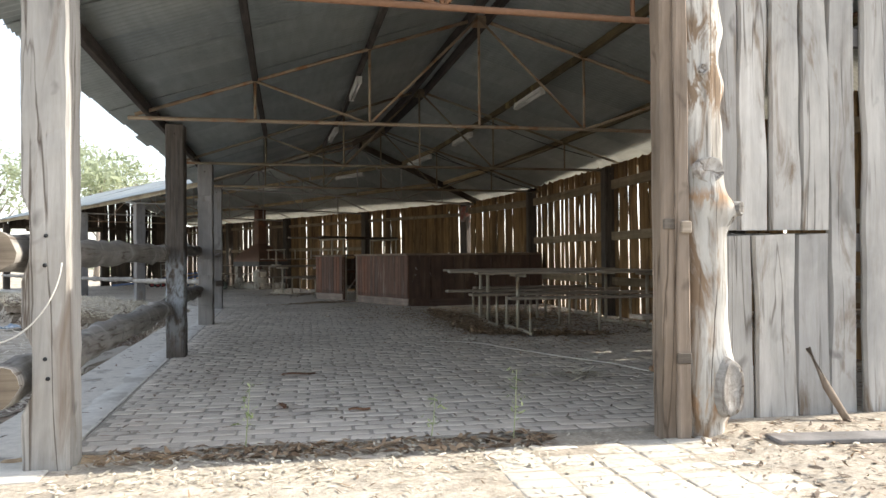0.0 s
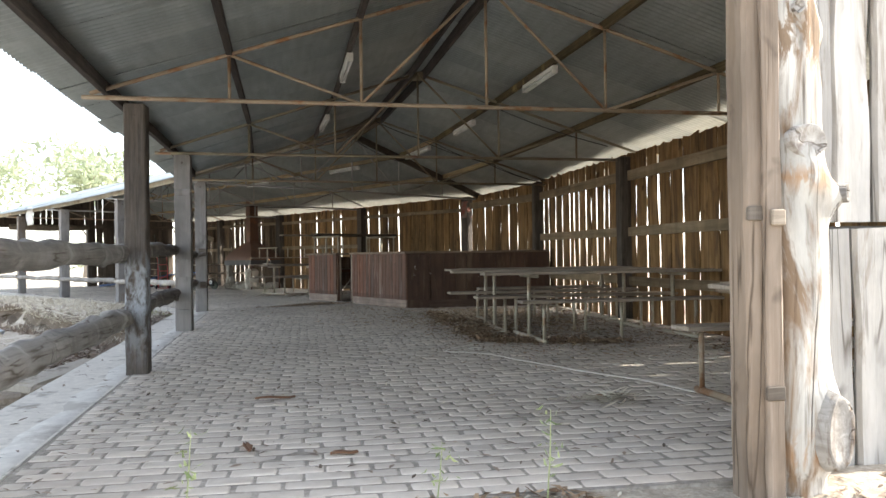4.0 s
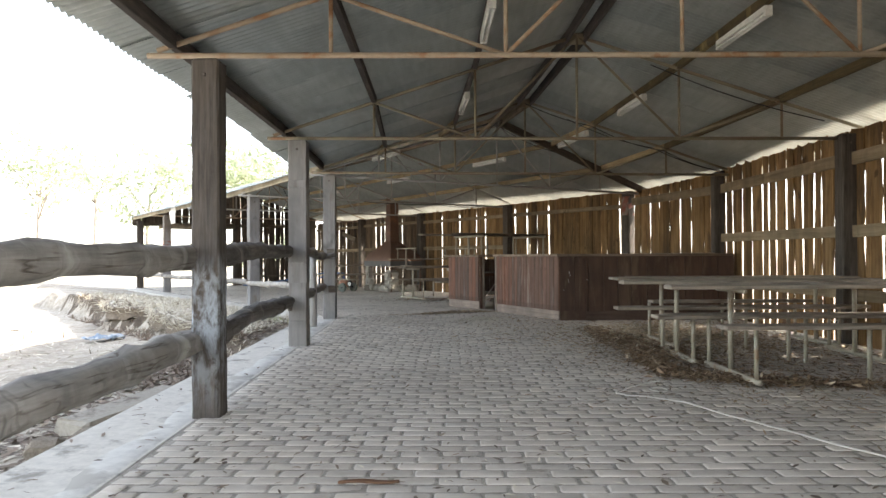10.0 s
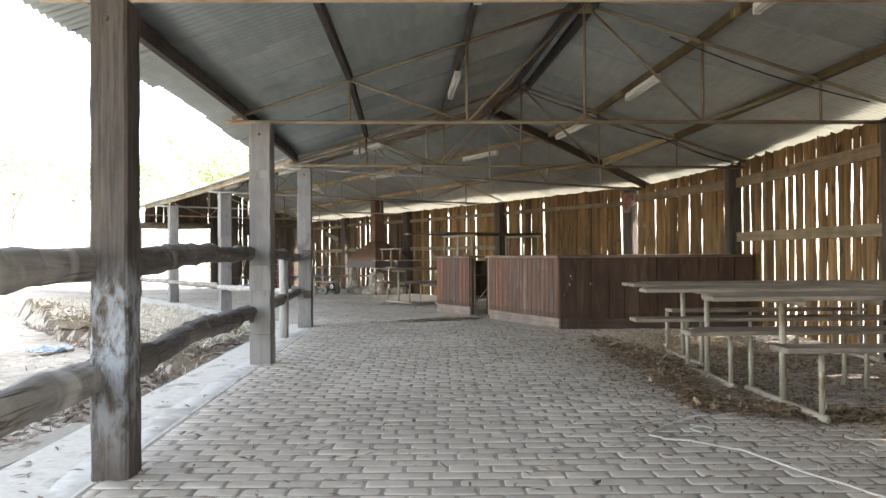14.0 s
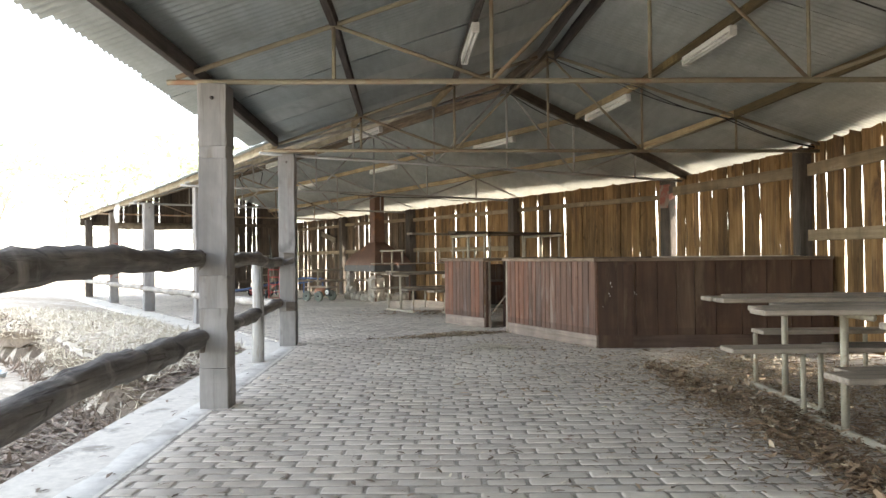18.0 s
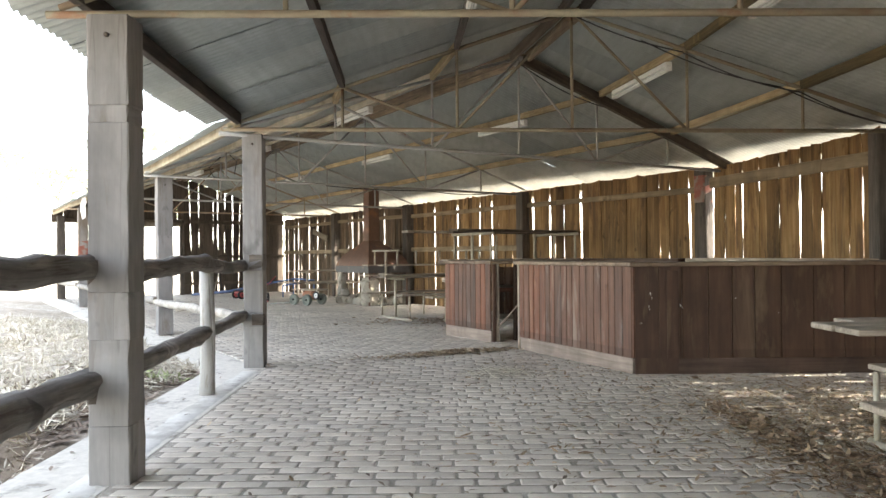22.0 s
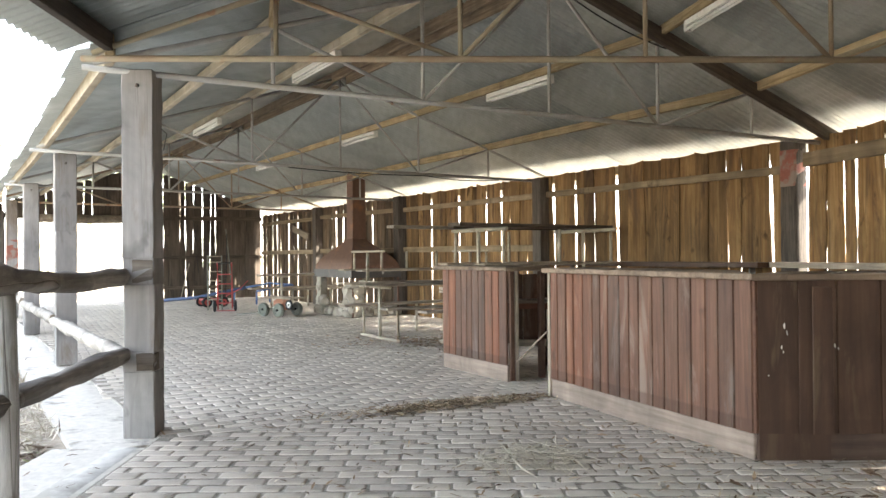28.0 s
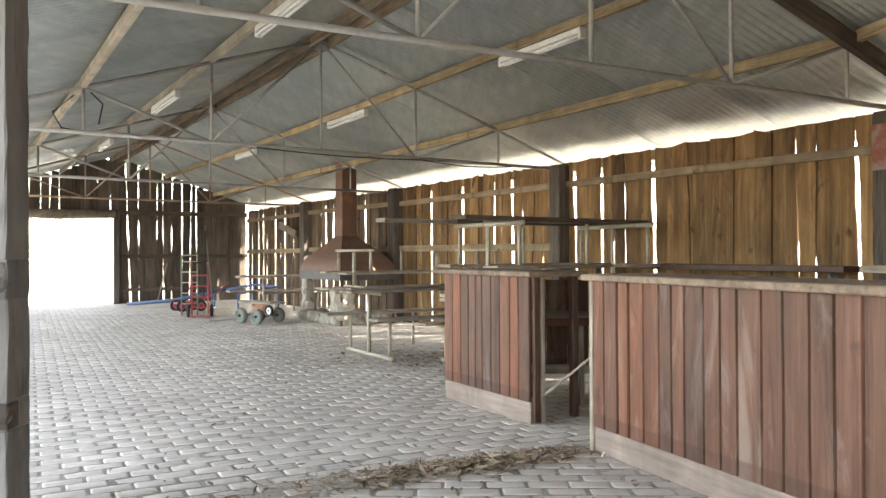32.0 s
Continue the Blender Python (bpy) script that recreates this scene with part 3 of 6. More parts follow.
def build_roof(name, pairs, label, left_mat, right_mat, over_l, ends, ridge):
    roof = thing(name, label, "roof", kind="structure")
    for n, (i, j) in enumerate(pairs):
        s0 = ends[0] if n == 0 else 0.0
        s1 = ends[1] if n == len(pairs) - 1 else 1.0
        roof_side(i, j, "L", s0, s1, over_l, roof)
        roof_side(i, j, "R", s0, s1, 0.14, roof)
        for fr, mat, w, h in ((0.015, left_mat, 0.05, 0.10), (1 / 6, left_mat, 0.05, 0.075), (2 / 6, left_mat, 0.045, 0.075),
                              (4 / 6, right_mat, 0.045, 0.075), (5 / 6, right_mat, 0.05, 0.08)):
            p, q = on_station(i, fr, 0.062), on_station(j, fr, 0.062)
            if (q - p).length > 0.15:
                p2, q2 = lerp(p, q, s0), lerp(p, q, s1)
                beam("purlin", p2, q2, w, h, mat, roof)
        p, q = on_station(i, 0.5, 0.04), on_station(j, 0.5, 0.04)
        for o in (-0.09, 0.09):
            sh = ST[i][3] * o
            beam("ridge_board", lerp(p, q, s0) + sh, lerp(p, q, s1) + sh, 0.035, 0.13, ridge, roof)
    return roof


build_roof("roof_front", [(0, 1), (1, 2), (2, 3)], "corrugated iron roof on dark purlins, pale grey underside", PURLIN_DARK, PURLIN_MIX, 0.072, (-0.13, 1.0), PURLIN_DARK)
build_roof("roof_bend", [(3, 4)], "wedge of corrugated iron roof where the shed bends", PURLIN_WOOD, PURLIN_WOOD, 0.0, (0.0, 1.0), RIDGE_BROWN)
build_roof("roof_rear", [(4, 5), (5, 6), (6, 7), (7, 8)], "corrugated iron roof on cream and yellowed timber purlins", PURLIN_PALE, PURLIN_WOOD, 0.02, (0.0, 1.03), RIDGE_BROWN)


def roof_truss(i, mat, label):
    l, a, r, d = ST[i]
    S = (r - l).length
    n = Vector((-d.y, d.x, 0))
    m = Matrix(((d.x, n.x, 0, l.x), (d.y, n.y, 0, l.y), (0, 0, 1, 0), (0, 0, 0, 1)))
    tr = thing("roof_truss", label, "truss", m, "roof trusses")
    B = [Vector((S * k / 6, 0, lerp(l.z, r.z, k / 6))) for k in range(7)]
    T = [B[k] + Vector((0, 0, 0.03 + RISE * (1 - abs(k / 3 - 1)))) for k in range(7)]
    part("bottom_chord", bar_between("bottom_chord", B[0] - Vector((0.06, 0, 0)), B[6], 0.0185, mat, 8), tr)
    part("top_chord", bar_between("top_chord", T[0], T[3], 0.0175, mat, 8), tr)
    part("top_chord", bar_between("top_chord", T[3], T[6], 0.0175, mat, 8), tr)
    for k in range(1, 6):
        part("vertical", bar_between("vertical", B[k], T[k], 0.0135, mat, 8), tr)
    for p, q in ((T[1], B[2]), (B[2], T[3]), (T[3], B[4]), (B[4], T[5])):
        part("diagonal", bar_between("diagonal", p, q, 0.0135, mat, 8), tr)
    v, f = box_data(0.14, 0.012, 0.12, 0.003)
    part("ridge_plate", mesh_of("ridge_plate", v, f, mat), tr, Matrix.Translation(T[3] - Vector((0, 0, 0.09))))
    return tr


roof_truss(0, RUSTY, "rusty red-brown steel roof truss over the entrance")
roof_truss(1, PIPE_RUST, "rust-streaked pipe roof truss spanning posts and wall")
for k in (2, 3):
    roof_truss(k, STEEL_SHADED, "pipe roof truss in a shaded olive tone with rust at its joints")
for k in (4, 5, 6, 7):
    roof_truss(k, PIPE_RUST if k == 7 else STEEL, "grey-cream pipe roof truss spanning the rear shed")
# heavy rafter along the bend
raf = thing("hip_rafter", "heavy dark timber rafter under the bend of the roof", "rafter")
beam("beam", on_station(4, 0.5, 0.0) - UB * 0.09, on_station(4, 0.99, 0.0) - UB * 0.09, 0.055, 0.11, RAFTER, raf)


# ---- posts ----
def square_post(p, w, h, mat, label, seed, name="post", turn=0.0, cuts=(), packs=(), notches=()):
    """A hewn post of one or more lengths, with packing blocks and side notches let into it."""
    po = thing(name, label, "post", pose(p.x, p.y, p.z, 0, 0, turn), "timber posts")
    zs = [0.0] + list(cuts) + [h]
    r5 = random.Random(seed)
    for a, b2 in zip(zs, zs[1:]):
        inset = r5.uniform(0.0, 0.008) if cuts else 0.0
        bands = max(3, int((b2 - a) / 0.09))
        v, f = box_data(w - inset, w - inset, b2 - a + 0.004, 0.012 if not cuts else 0.005, bands, 0.003, random.Random(seed + int(a * 50)))
        for lo, hi, depth in notches:
            v = [(max(x, -w / 2 + depth + 0.006 * noise.noise((z * 9, y * 9, 1))) if lo < z + a < hi else x, y, z) for x, y, z in v]
        part("shaft", mesh_of("shaft", v, f, mat), po, Matrix.Translation((r5.uniform(-0.002, 0.002), r5.uniform(-0.003, 0.003), a)))
    for z, hh, x0, x1 in packs:
        part("packing", box("packing", (x1 - x0) * w, w * 0.5, hh, PACK_SHADED, 0.006, 3, 0.004, seed + int(z * 10)), po, Matrix.Translation((((x0 + x1) / 2 - 0.5) * w, -w * 0.262, z)))
    part("bolt", bar_between("bolt", (0, -w / 2 - 0.008, h - 0.09), (0, -w / 2 + 0.01, h - 0.09), 0.011, POST_DARK, 8), po)
    return po


square_post(Vector((-0.87, 5.16, -0.06)), 0.185, 2.35, ENTRY_WOOD, "weathered pale timber gate post with bolt holes and notches", 1, notches=((0.87, 1.12, 0.035), (0.36, 0.60, 0.045)))
SIDE_POST = Vector((-0.965, 8.835, 0))
square_post(SIDE_POST - Vector((0, 0, 0.06)), 0.158, 2.075, flaked_post(), "dark stained timber post with a flaked whitish patch", 2)
square_post(POSTS_A[2] - Vector((0, 0, 0.025)), 0.185, 2.1, POST_WOOD, "weathered grey timber post let together from several lengths", 3, cuts=(0.28, 0.66, 0.87, 1.62, 1.70), packs=((0.89, 0.13, 0.0, 0.3), (0.375, 0.12, 0.0, 0.25)))
square_post(POSTS_A[3] - Vector((0, 0, 0.02)), 0.18, 2.13, POST_WOOD, "grey timber corner post with brown packing blocks at the rails", 4, turn=2, cuts=(0.385, 0.5, 0.89, 1.04), packs=((0.895, 0.14, 0.3, 0.98), (0.39, 0.105, 0.4, 1.0)))
square_post(POSTS_B[1], 0.19, 2.02, POST_WOOD, "whitish grey timber post of the rear shed", 5, turn=31.5, cuts=(0.4, 1.28))
square_post(POSTS_B[2], 0.19, 2.02, POST_WOOD, "grey timber post of the rear shed", 6, turn=31.5)
post_p = square_post(POSTS_B[3], 0.18, 2.02, POST_WOOD, "grey post with worn red paint in the rear shed", 7, turn=31.5)
part("paint_patch", box("paint_patch", 0.184, 0.184, 0.8, POST_RED, 0.012, 6, 0.002, 9), post_p, Matrix.Translation((0, 0, 0.55)))
square_post(POSTS_B[4], 0.18, 2.02, POST_DARK, "dark timber end post of the rear shed", 8, turn=31.5)
for k, p in enumerate(WALL_A[1:]):
    square_post(p - Vector((0.07, 0, 0)), 0.17, 2.1, POST_DARK, "dark timber wall post between slab boards", 20 + k)
post_r = square_post(WALL_B[0] - VB * 0.07, 0.17, 2.06, POST_DARK, "dark wall post with worn red paint at its top", 30, turn=31.5)
part("paint_patch", box("paint_patch", 0.174, 0.174, 0.36, POST_RED, 0.012, 4, 0.002, 5), post_r, Matrix.Translation((0, 0, 1.62)))
for k, p in enumerate(WALL_B[1:4]):
    square_post(p - VB * 0.07, 0.18, 2.02, POST_DARK, "dark timber wall post of the rear shed", 30 + k, turn=31.5)
sl = thing("fence_post", "slim round grey fence post carrying log rails", "post", Matrix.Translation((-1.43, 14.6, -0.05)))
v, f = tube_data([(0, 0, 0), (0.01, 0, 0.5), (0, 0, 1.0)], [0.058, 0.055, 0.052], 12, 0.06, 3)
# pale silver wood here stands in for daylight falling on the post
part("shaft", mesh_of("shaft", v, f, GREY_WOOD, True), sl)


# ---- slab walls ----
def joint_line(r, open_share, wide_share):
    """How two slabs meet: width, taper, raggedness, seed and lean; below zero the slabs lap."""
    k = r.random()
    lean = r.gauss(0, 0.016)
    if k < wide_share:
        return r.uniform(0.0, 0.020), r.uniform(-0.034, 0.034), 0.034, r.uniform(0, 99), lean
    if k < open_share:
        return r.uniform(-0.022, -0.007), r.uniform(-0.03, 0.03), 0.034, r.uniform(0, 99), lean
    return r.uniform(-0.036, -0.024), r.uniform(-0.012, 0.012), 0.012, r.uniform(0, 99), lean


def waney_slab(w, h, t, mat, seed, jl, jr, top):
    """A rough slab: x across from 0 to w, y through, z up; both edges follow their joints."""
    nz = 22
    slope = 1.6 * noise.noise((seed * 1.37, 8.1, 2.2))
    v, f = [], []
    for k in range(nz + 1):
        z = h * k / nz
        gap = lambda j: j[0] + j[1] * (k / nz - 0.5) + j[2] * (1.15 * noise.noise((j[3], z * 2.3, 1)) + 0.4 * noise.noise((j[3], z * 8.0, 5)))
        wob = lambda j, q: 0.010 * noise.noise((j[3], z * 1.5, 7)) + 0.004 * noise.noise((j[3] + q, z * 11, 7)) + j[4] * (z - 1.0)
        l, rr = wob(jl, 3) + gap(jl) / 2, w + wob(jr, 8) - gap(jr) / 2
        y0 = 0.0006 * noise.noise((seed, z * 1.3, 4))
        zt = z - top * (0.5 + 0.5 * noise.noise((seed, 3, 3))) if k == nz else z
        for x, y in ((l + 0.004, -t / 2), (rr - 0.004, -t / 2), (rr, 0), (rr - 0.004, t / 2), (l + 0.004, t / 2), (l, 0)):
            v.append((x, y + y0, zt + (top * slope * (x / w - 0.5) if k == nz else 0)))
    for k in range(nz):
        for j in range(6):
            f.append((6 * k + j, 6 * k + (j + 1) % 6, 6 * k + 6 + (j + 1) % 6, 6 * k + 6 + j))
    f.append((5, 4, 3, 2, 1, 0))
    f.append(tuple(range(6 * nz, 6 * nz + 6)))
    return mesh_of("slab", v, f, mat)


def slab_wall(name, p, q, h0, h1, mat, label, seed, rails=(), inward=None, z0=-0.03, wide=(0.10, 0.24), gaps=0.5, clear=0.2, rail_mat=None, base=None, broken=0.0, plate=True, spread=0.0):
    """Upright slabs from p to q with light between them; rails and a wall plate on the inner side."""
    p, q = Vector(p), Vector(q)
    d = (q - p)
    L = d.length
    d = d.normalized()
    n = inward if inward is not None else Vector((-d.y, d.x, 0))
    ang = math.degrees(math.atan2(d.y, d.x))
    wall = thing(name, label, "wall", kind="structure")
    r = random.Random(seed)
    cuts = [0.0]
    while cuts[-1] < L - wide[0]:
        cuts.append(min(L, cuts[-1] + r.uniform(*wide)))
    cuts[-1] = L
    joints = [joint_line(r, gaps, clear) for _ in cuts]
    joints = [(j[0] + (spread if j[0] >= 0 else 0.0), *j[1:]) for j in joints]
    for k in range(len(cuts) - 1):
        x, w = cuts[k], cuts[k + 1] - cuts[k]
        h = lerp(h0, h1, x / L) if not callable(h0) else h0(x + w / 2)
        zb = z0 if base is None else base(x + w / 2)
        if r.random() < broken and h - zb > 1:
            h -= r.uniform(0.12, 0.4)
        if h - zb > 0.05:
            c = p + d * x + n * (0.0085 if k % 2 else -0.0085)
            part("slab", waney_slab(w, h - zb, r.uniform(0.0145, 0.0155), mat, seed * 100 + k, joints[k], joints[k + 1], 0.055), wall, pose(c.x, c.y, zb, 0, 0, ang))
    for z, a, b2, hh in rails:
        s = n * 0.045
        beam("rail", p + d * (a * L) + s + Vector((0, 0, z)), p + d * (b2 * L) + s + Vector((0, 0, z + r.uniform(-0.02, 0.02))), 0.035, hh, rail_mat or RAIL_WOOD, wall)
    if plate:
        s = n * -0.05
        beam("wall_plate", p + s + Vector((0, 0, h0 - 0.075)), q + s + Vector((0, 0, h1 - 0.075)), 0.045, 0.10, PURLIN_WOOD, wall)
    return wall


RAILS_A = ((0.5, 0, 1, 0.11), (1.13, 0, 1, 0.12), (1.86, 0, 1, 0.13))
RIN = Vector((-1, 0, 0))
slab_wall("wall_east_front", WALL_A[0], WALL_A[1], 2.175, 2.175, WALL_WOOD, "wall of upright brown timber slabs with slits of daylight", 11, RAILS_A, RIN, gaps=0.75, clear=0.3, spread=0.009)
slab_wall("wall_east_middle", WALL_A[1], WALL_A[2], 2.175, 2.175, WALL_WOOD, "wall of upright brown timber slabs with slits of daylight", 12, RAILS_A, RIN, gaps=0.8, clear=0.27, spread=0.003)
slab_wall("wall_east_bar", WALL_A[2], WALL_A[3], 2.175, 2.175, WALL_WOOD, "wall of upright brown timber slabs behind tables", 13, RAILS_A, RIN, gaps=0.92, clear=0.5, spread=-0.001, wide=(0.07, 0.19))
slab_wall("wall_bend", WALL_A[3], WALL_B[0] - (WALL_B[0] - WALL_A[3]).normalized() * 0.13, 2.15, 2.08, WALL_WOOD, "slab wall behind the bar where the shed bends", 14, RAILS_A[::2], -VB, gaps=0.9, clear=0.5, spread=0.002)
TOPS_B = (2.105, 2.075, 2.055, 2.045, 2.045)
RAILS_B = ((1.1, 0, 1, 0.09), (1.80, 0, 1, 0.075))
for k in range(4):
    slab_wall("wall_rear_%d" % (k + 1), WALL_B[k], WALL_B[k + 1], TOPS_B[k], TOPS_B[k + 1], WALL_WOOD if k < 2 else WALL_GREY, "tall ochre-brown slab wall of the rear shed with slits of light" if k < 2 else "grey-brown slab wall of the rear shed with slits of light", 15 + k, RAILS_B[1:] if k == 0 else RAILS_B, -VB, gaps=0.75, clear=(0.42, 0.5, 0.5, 0.5)[k], spread=(0.0, 0.008, 0.012, 0.004)[k], wide=(0.13, 0.27) if k < 2 else (0.08, 0.17))

# far gable: slabs up to the roof, with a wide gateway
GU = BAY * 4 + 0.12
GATE = 2.9


def gable_h(x):
    w = 5.72 - x
    fr = (w + 0.25) / 6.25
    return ST[8][0].z + RISE * (1 - abs(2 * fr - 1)) + 0.115


slab_wall("wall_gable", in_b(GU, 5.72), in_b(GU, -0.2), gable_h, 0, GABLE_WOOD, "dark slab gable wall with bright slits beside the gateway", 40,
          ((0.28, 0, 0.472, 0.07), (1.0, 0, 0.472, 0.08), (1.93, 0, 1.0, 0.1)), -UB, rail_mat=RAFTER, wide=(0.13, 0.24), gaps=0.9, clear=0.55, spread=0.004, plate=False, broken=0.0, base=lambda x: -0.03 if x < 5.72 - GATE else 1.9)
square_post(in_b(GU - 0.05, GATE), 0.12, 1.95, POST_DARK, "dark timber jamb of the gateway", 45, turn=31.5)
v, f = tube_data([in_b(GU - 0.2, 0.55, 1.87), in_b(GU - 0.2, 1.7, 1.86), in_b(GU - 0.2, 2.85, 1.88)], [0.09, 0.1, 0.085], 12, 0.25, 5)
tagged(new("lintel_log", mesh_of("lintel_log", v, f, LOG_END, True)), "rough log hung across the top of the gateway", "log")

# front wall of silver slabs beside the entrance
FW = thing("wall_front", "front wall of silver weathered slabs in two rows", "wall", kind="structure")
rng = random.Random(5)
for x, w, zb, zt, y in ((2.29, 0.135, 0.965, 2.75, 0), (2.45, 0.155, 0.965, 2.75, 0.01), (2.62, 0.16, 0.965, 2.75, -0.01), (2.795, 0.145, 0.965, 2.75, 0), (2.97, 0.15, -0.05, 2.7, 0.03), (3.14, 0.13, -0.05, 2.65, 0.0),
                        (3.31, 0.19, -0.05, 2.6, 0.0), (3.51, 0.2, -0.05, 2.55, 0.01), (3.72, 0.2, -0.05, 2.5, 0.0), (3.93, 0.2, -0.05, 2.4, 0.01), (4.14, 0.2, -0.05, 2.35, 0), (4.35, 0.2, -0.05, 2.3, 0),
                        (2.33, 0.20, -0.05, 0.95, 0.0), (2.555, 0.225, -0.05, 0.955, -0.02), (2.775, 0.175, -0.05, 0.95, 0.0)):
    part("slab", slab_mesh(w + 0.004, zt - zb, 0.05, GREY_WOOD, int(x * 1000) + int(zb), 0.017, 16, rng.uniform(-0.008, 0.008), 0.012, 0.02), FW, pose(x, 5.42 + y, zb))
for z in (0.9, 2.0):
    beam("rail", Vector((2.1, 5.48, z)), Vector((4.4, 5.48, z)), 0.05, 0.1, POST_WOOD, FW)
po_e = square_post(Vector((1.872, 5.175, -0.08)), 0.125, 2.6, ENTRY_BROWN, "squared brown weathered timber post at the entrance", 50)
part("facing", box("facing", 0.066, 0.03, 2.58, ENTRY_BROWN, 0.008, 16, 0.003, 51), po_e, Matrix.Translation((0.03, -0.075, 0.01)))
for z, m5 in ((0.415, PACK_SHADED), (1.04, PACK_SHADED)):
    part("packing", box("packing", 0.07, 0.02, 0.05, m5, 0.004, 1, 0.002, 5), po_e, Matrix.Translation((-0.022 if z > 1 else 0.028, -0.087 if z < 1 else -0.066, z)))


# ---- floors ----
def left_edge(y):
    """The kerb line: post faces of the front shed, then of the rear shed."""
    if y < 16.0:
        return -0.86 - 0.043 * (y - 5.4) + 0.0
    return -1.31 - (y - 16.0) * math.tan(TILT_B)


def right_edge(y):
    if y < 16.05:
        return 4.55 - 0.019 * (y - 5.4)
    if y < 19.1:
        return lerp(4.35, 3.49, (y - 16.05) / 3.05)
    return 3.49 - (y - 19.1) * math.tan(TILT_B)


SEAM = radians(28.0)
SEAM_AT = Vector((-1.44, 15.84, 0))
SA, SN = Vector((math.cos(SEAM), math.sin(SEAM), 0)), Vector((-math.sin(SEAM), math.cos(SEAM), 0))


def edge_of_b(x, y):
    rel = Vector((x, y, 0)) - P3
    return rel.dot(UB), rel.dot(VB)


floor_ob = thing("floor", "grey-brown clay pavers laid in courses, dusty and worn", "floor", kind="structure")
end_l, end_r = in_b(GU + 0.6, 0.0), in_b(GU + 0.6, 5.72)
poly = [(left_edge(5.32), 5.32), (right_edge(5.32), 5.32), (right_edge(16.05), 16.05), (right_edge(19.1), 19.1), (end_r.x, end_r.y), (end_l.x, end_l.y), (left_edge(16.0), 16.0)]
part("bedding", mesh_of("bedding", [(x, y, -0.0042) for x, y in poly] + [(x, y, -0.06) for x, y in poly],
                        [tuple(range(7)), tuple(range(13, 6, -1))] + [(i, i + 7, (i + 1) % 7 + 7, (i + 1) % 7) for i in range(7)], JOINT), floor_ob)
BL, BW = 0.187, 0.1065


def paver_data(r, l, w):
    """A worn paver: rounded corners, pillowed top, set a little askew."""
    g = r.uniform(0.0016, 0.0040)
    a, b2 = l / 2 - g, w / 2 - g
    tilt = (r.uniform(-0.014, 0.014), r.uniform(-0.024, 0.024))
    dz = r.uniform(-0.0035, 0.002)
    cut = [r.uniform(0.004, 0.013) for _ in range(4)]
    v = []
    for i, z in ((0.001, -0.045), (0, -0.010), (0.004, -0.003), (0.014, 0.0)):
        for q, (sx, sy) in enumerate(((-1, -1), (1, -1), (1, 1), (-1, 1))):
            c = cut[q] * (1 - i * 24)
            for x, y in ((a - i - (0 if sx * sy > 0 else c), b2 - i - (c if sx * sy > 0 else 0)), (a - i - (c if sx * sy > 0 else 0), b2 - i - (0 if sx * sy > 0 else c))):
                x, y = sx * x, sy * y
                v.append((x + r.uniform(-0.0012, 0.0012), y + r.uniform(-0.0012, 0.0012), z + dz + (tilt[0] * x + tilt[1] * y if z > -0.04 else 0)))
    f = []
    for k in range(3):
        for j in range(8):
            f.append((8 * k + j, 8 * k + (j + 1) % 8, 8 * k + 8 + (j + 1) % 8, 8 * k + 8 + j))
    f.append(tuple(range(24, 32)))
    return v, f


r = random.Random(77)
shared = []
for k in range(12):
    v, f = paver_data(r, BL, BW)
    shared.append(mesh_of("paver", v, f, PAVER, True))
near, V, F = [], [], []


def lay(cx, cy, l, ang):
    v, f = paver_data(r, l, BW)
    o, c, s2 = len(V), math.cos(ang), math.sin(ang)
    V.extend((a * c - b2 * s2 + cx, a * s2 + b2 * c + cy, z) for a, b2, z in v)
    F.extend(tuple(i + o for i in q) for q in f)


# front courses, across the shed, up to the seam at the bend
row = 0
y = 5.34
while y < 18.9:
    off = (row % 2) * BL / 2 + r.uniform(-0.02, 0.02)
    yy = y + BW / 2
    x0, x1 = left_edge(yy) + 0.01, right_edge(yy) - 0.02
    seam_x = SEAM_AT.x + (yy - SEAM_AT.y) / math.tan(SEAM)
    x0 = max(x0, seam_x + 0.012)
    x = math.floor(x0 / BL) * BL + off - BL
    drift = r.uniform(-0.004, 0.004)
    while x < x1:
        lo, hi = max(x, x0), min(x + BL, x1)
        if hi - lo > 0.05:
            cx, l = (lo + hi) / 2, hi - lo
            yj = yy + drift + r.uniform(-0.0035, 0.0035) + 0.02 * noise.noise((cx * 0.7, yy * 0.5, 3))
            if 8.6 < yy < 11.0 and -0.5 < cx < 2.0 and l > BL * 0.98 and len(near) < 300:
                near.append((cx, yj))
            else:
                lay(cx, yj, l, r.gauss(0, 0.009))
        x += BL
    row += 1
    y += BW
# rear courses, along the seam
for row in range(int(16.0 / BW)):
    drift = r.uniform(-0.004, 0.004)
    c0 = SEAM_AT + SN * (0.012 + BW * (row + 0.5) + drift)
    for k in range(-4, 60):
        p = c0 + SA * ((k + 0.5 * (row % 2)) * BL + r.uniform(-0.003, 0.003))
        u, w = edge_of_b(p.x, p.y)
        if u < GU + 0.45 and left_edge(p.y) + 0.03 < p.x < right_edge(p.y) - 0.04:
            p += SN * (0.018 * noise.noise((p.x * 0.7, p.y * 0.5, 6)) + r.uniform(-0.003, 0.003))
            lay(p.x, p.y, BL, SEAM + r.gauss(0, 0.009))
tagged(part("paving", mesh_of("paving", V, F, PAVER, True), floor_ob), kind="stuff")

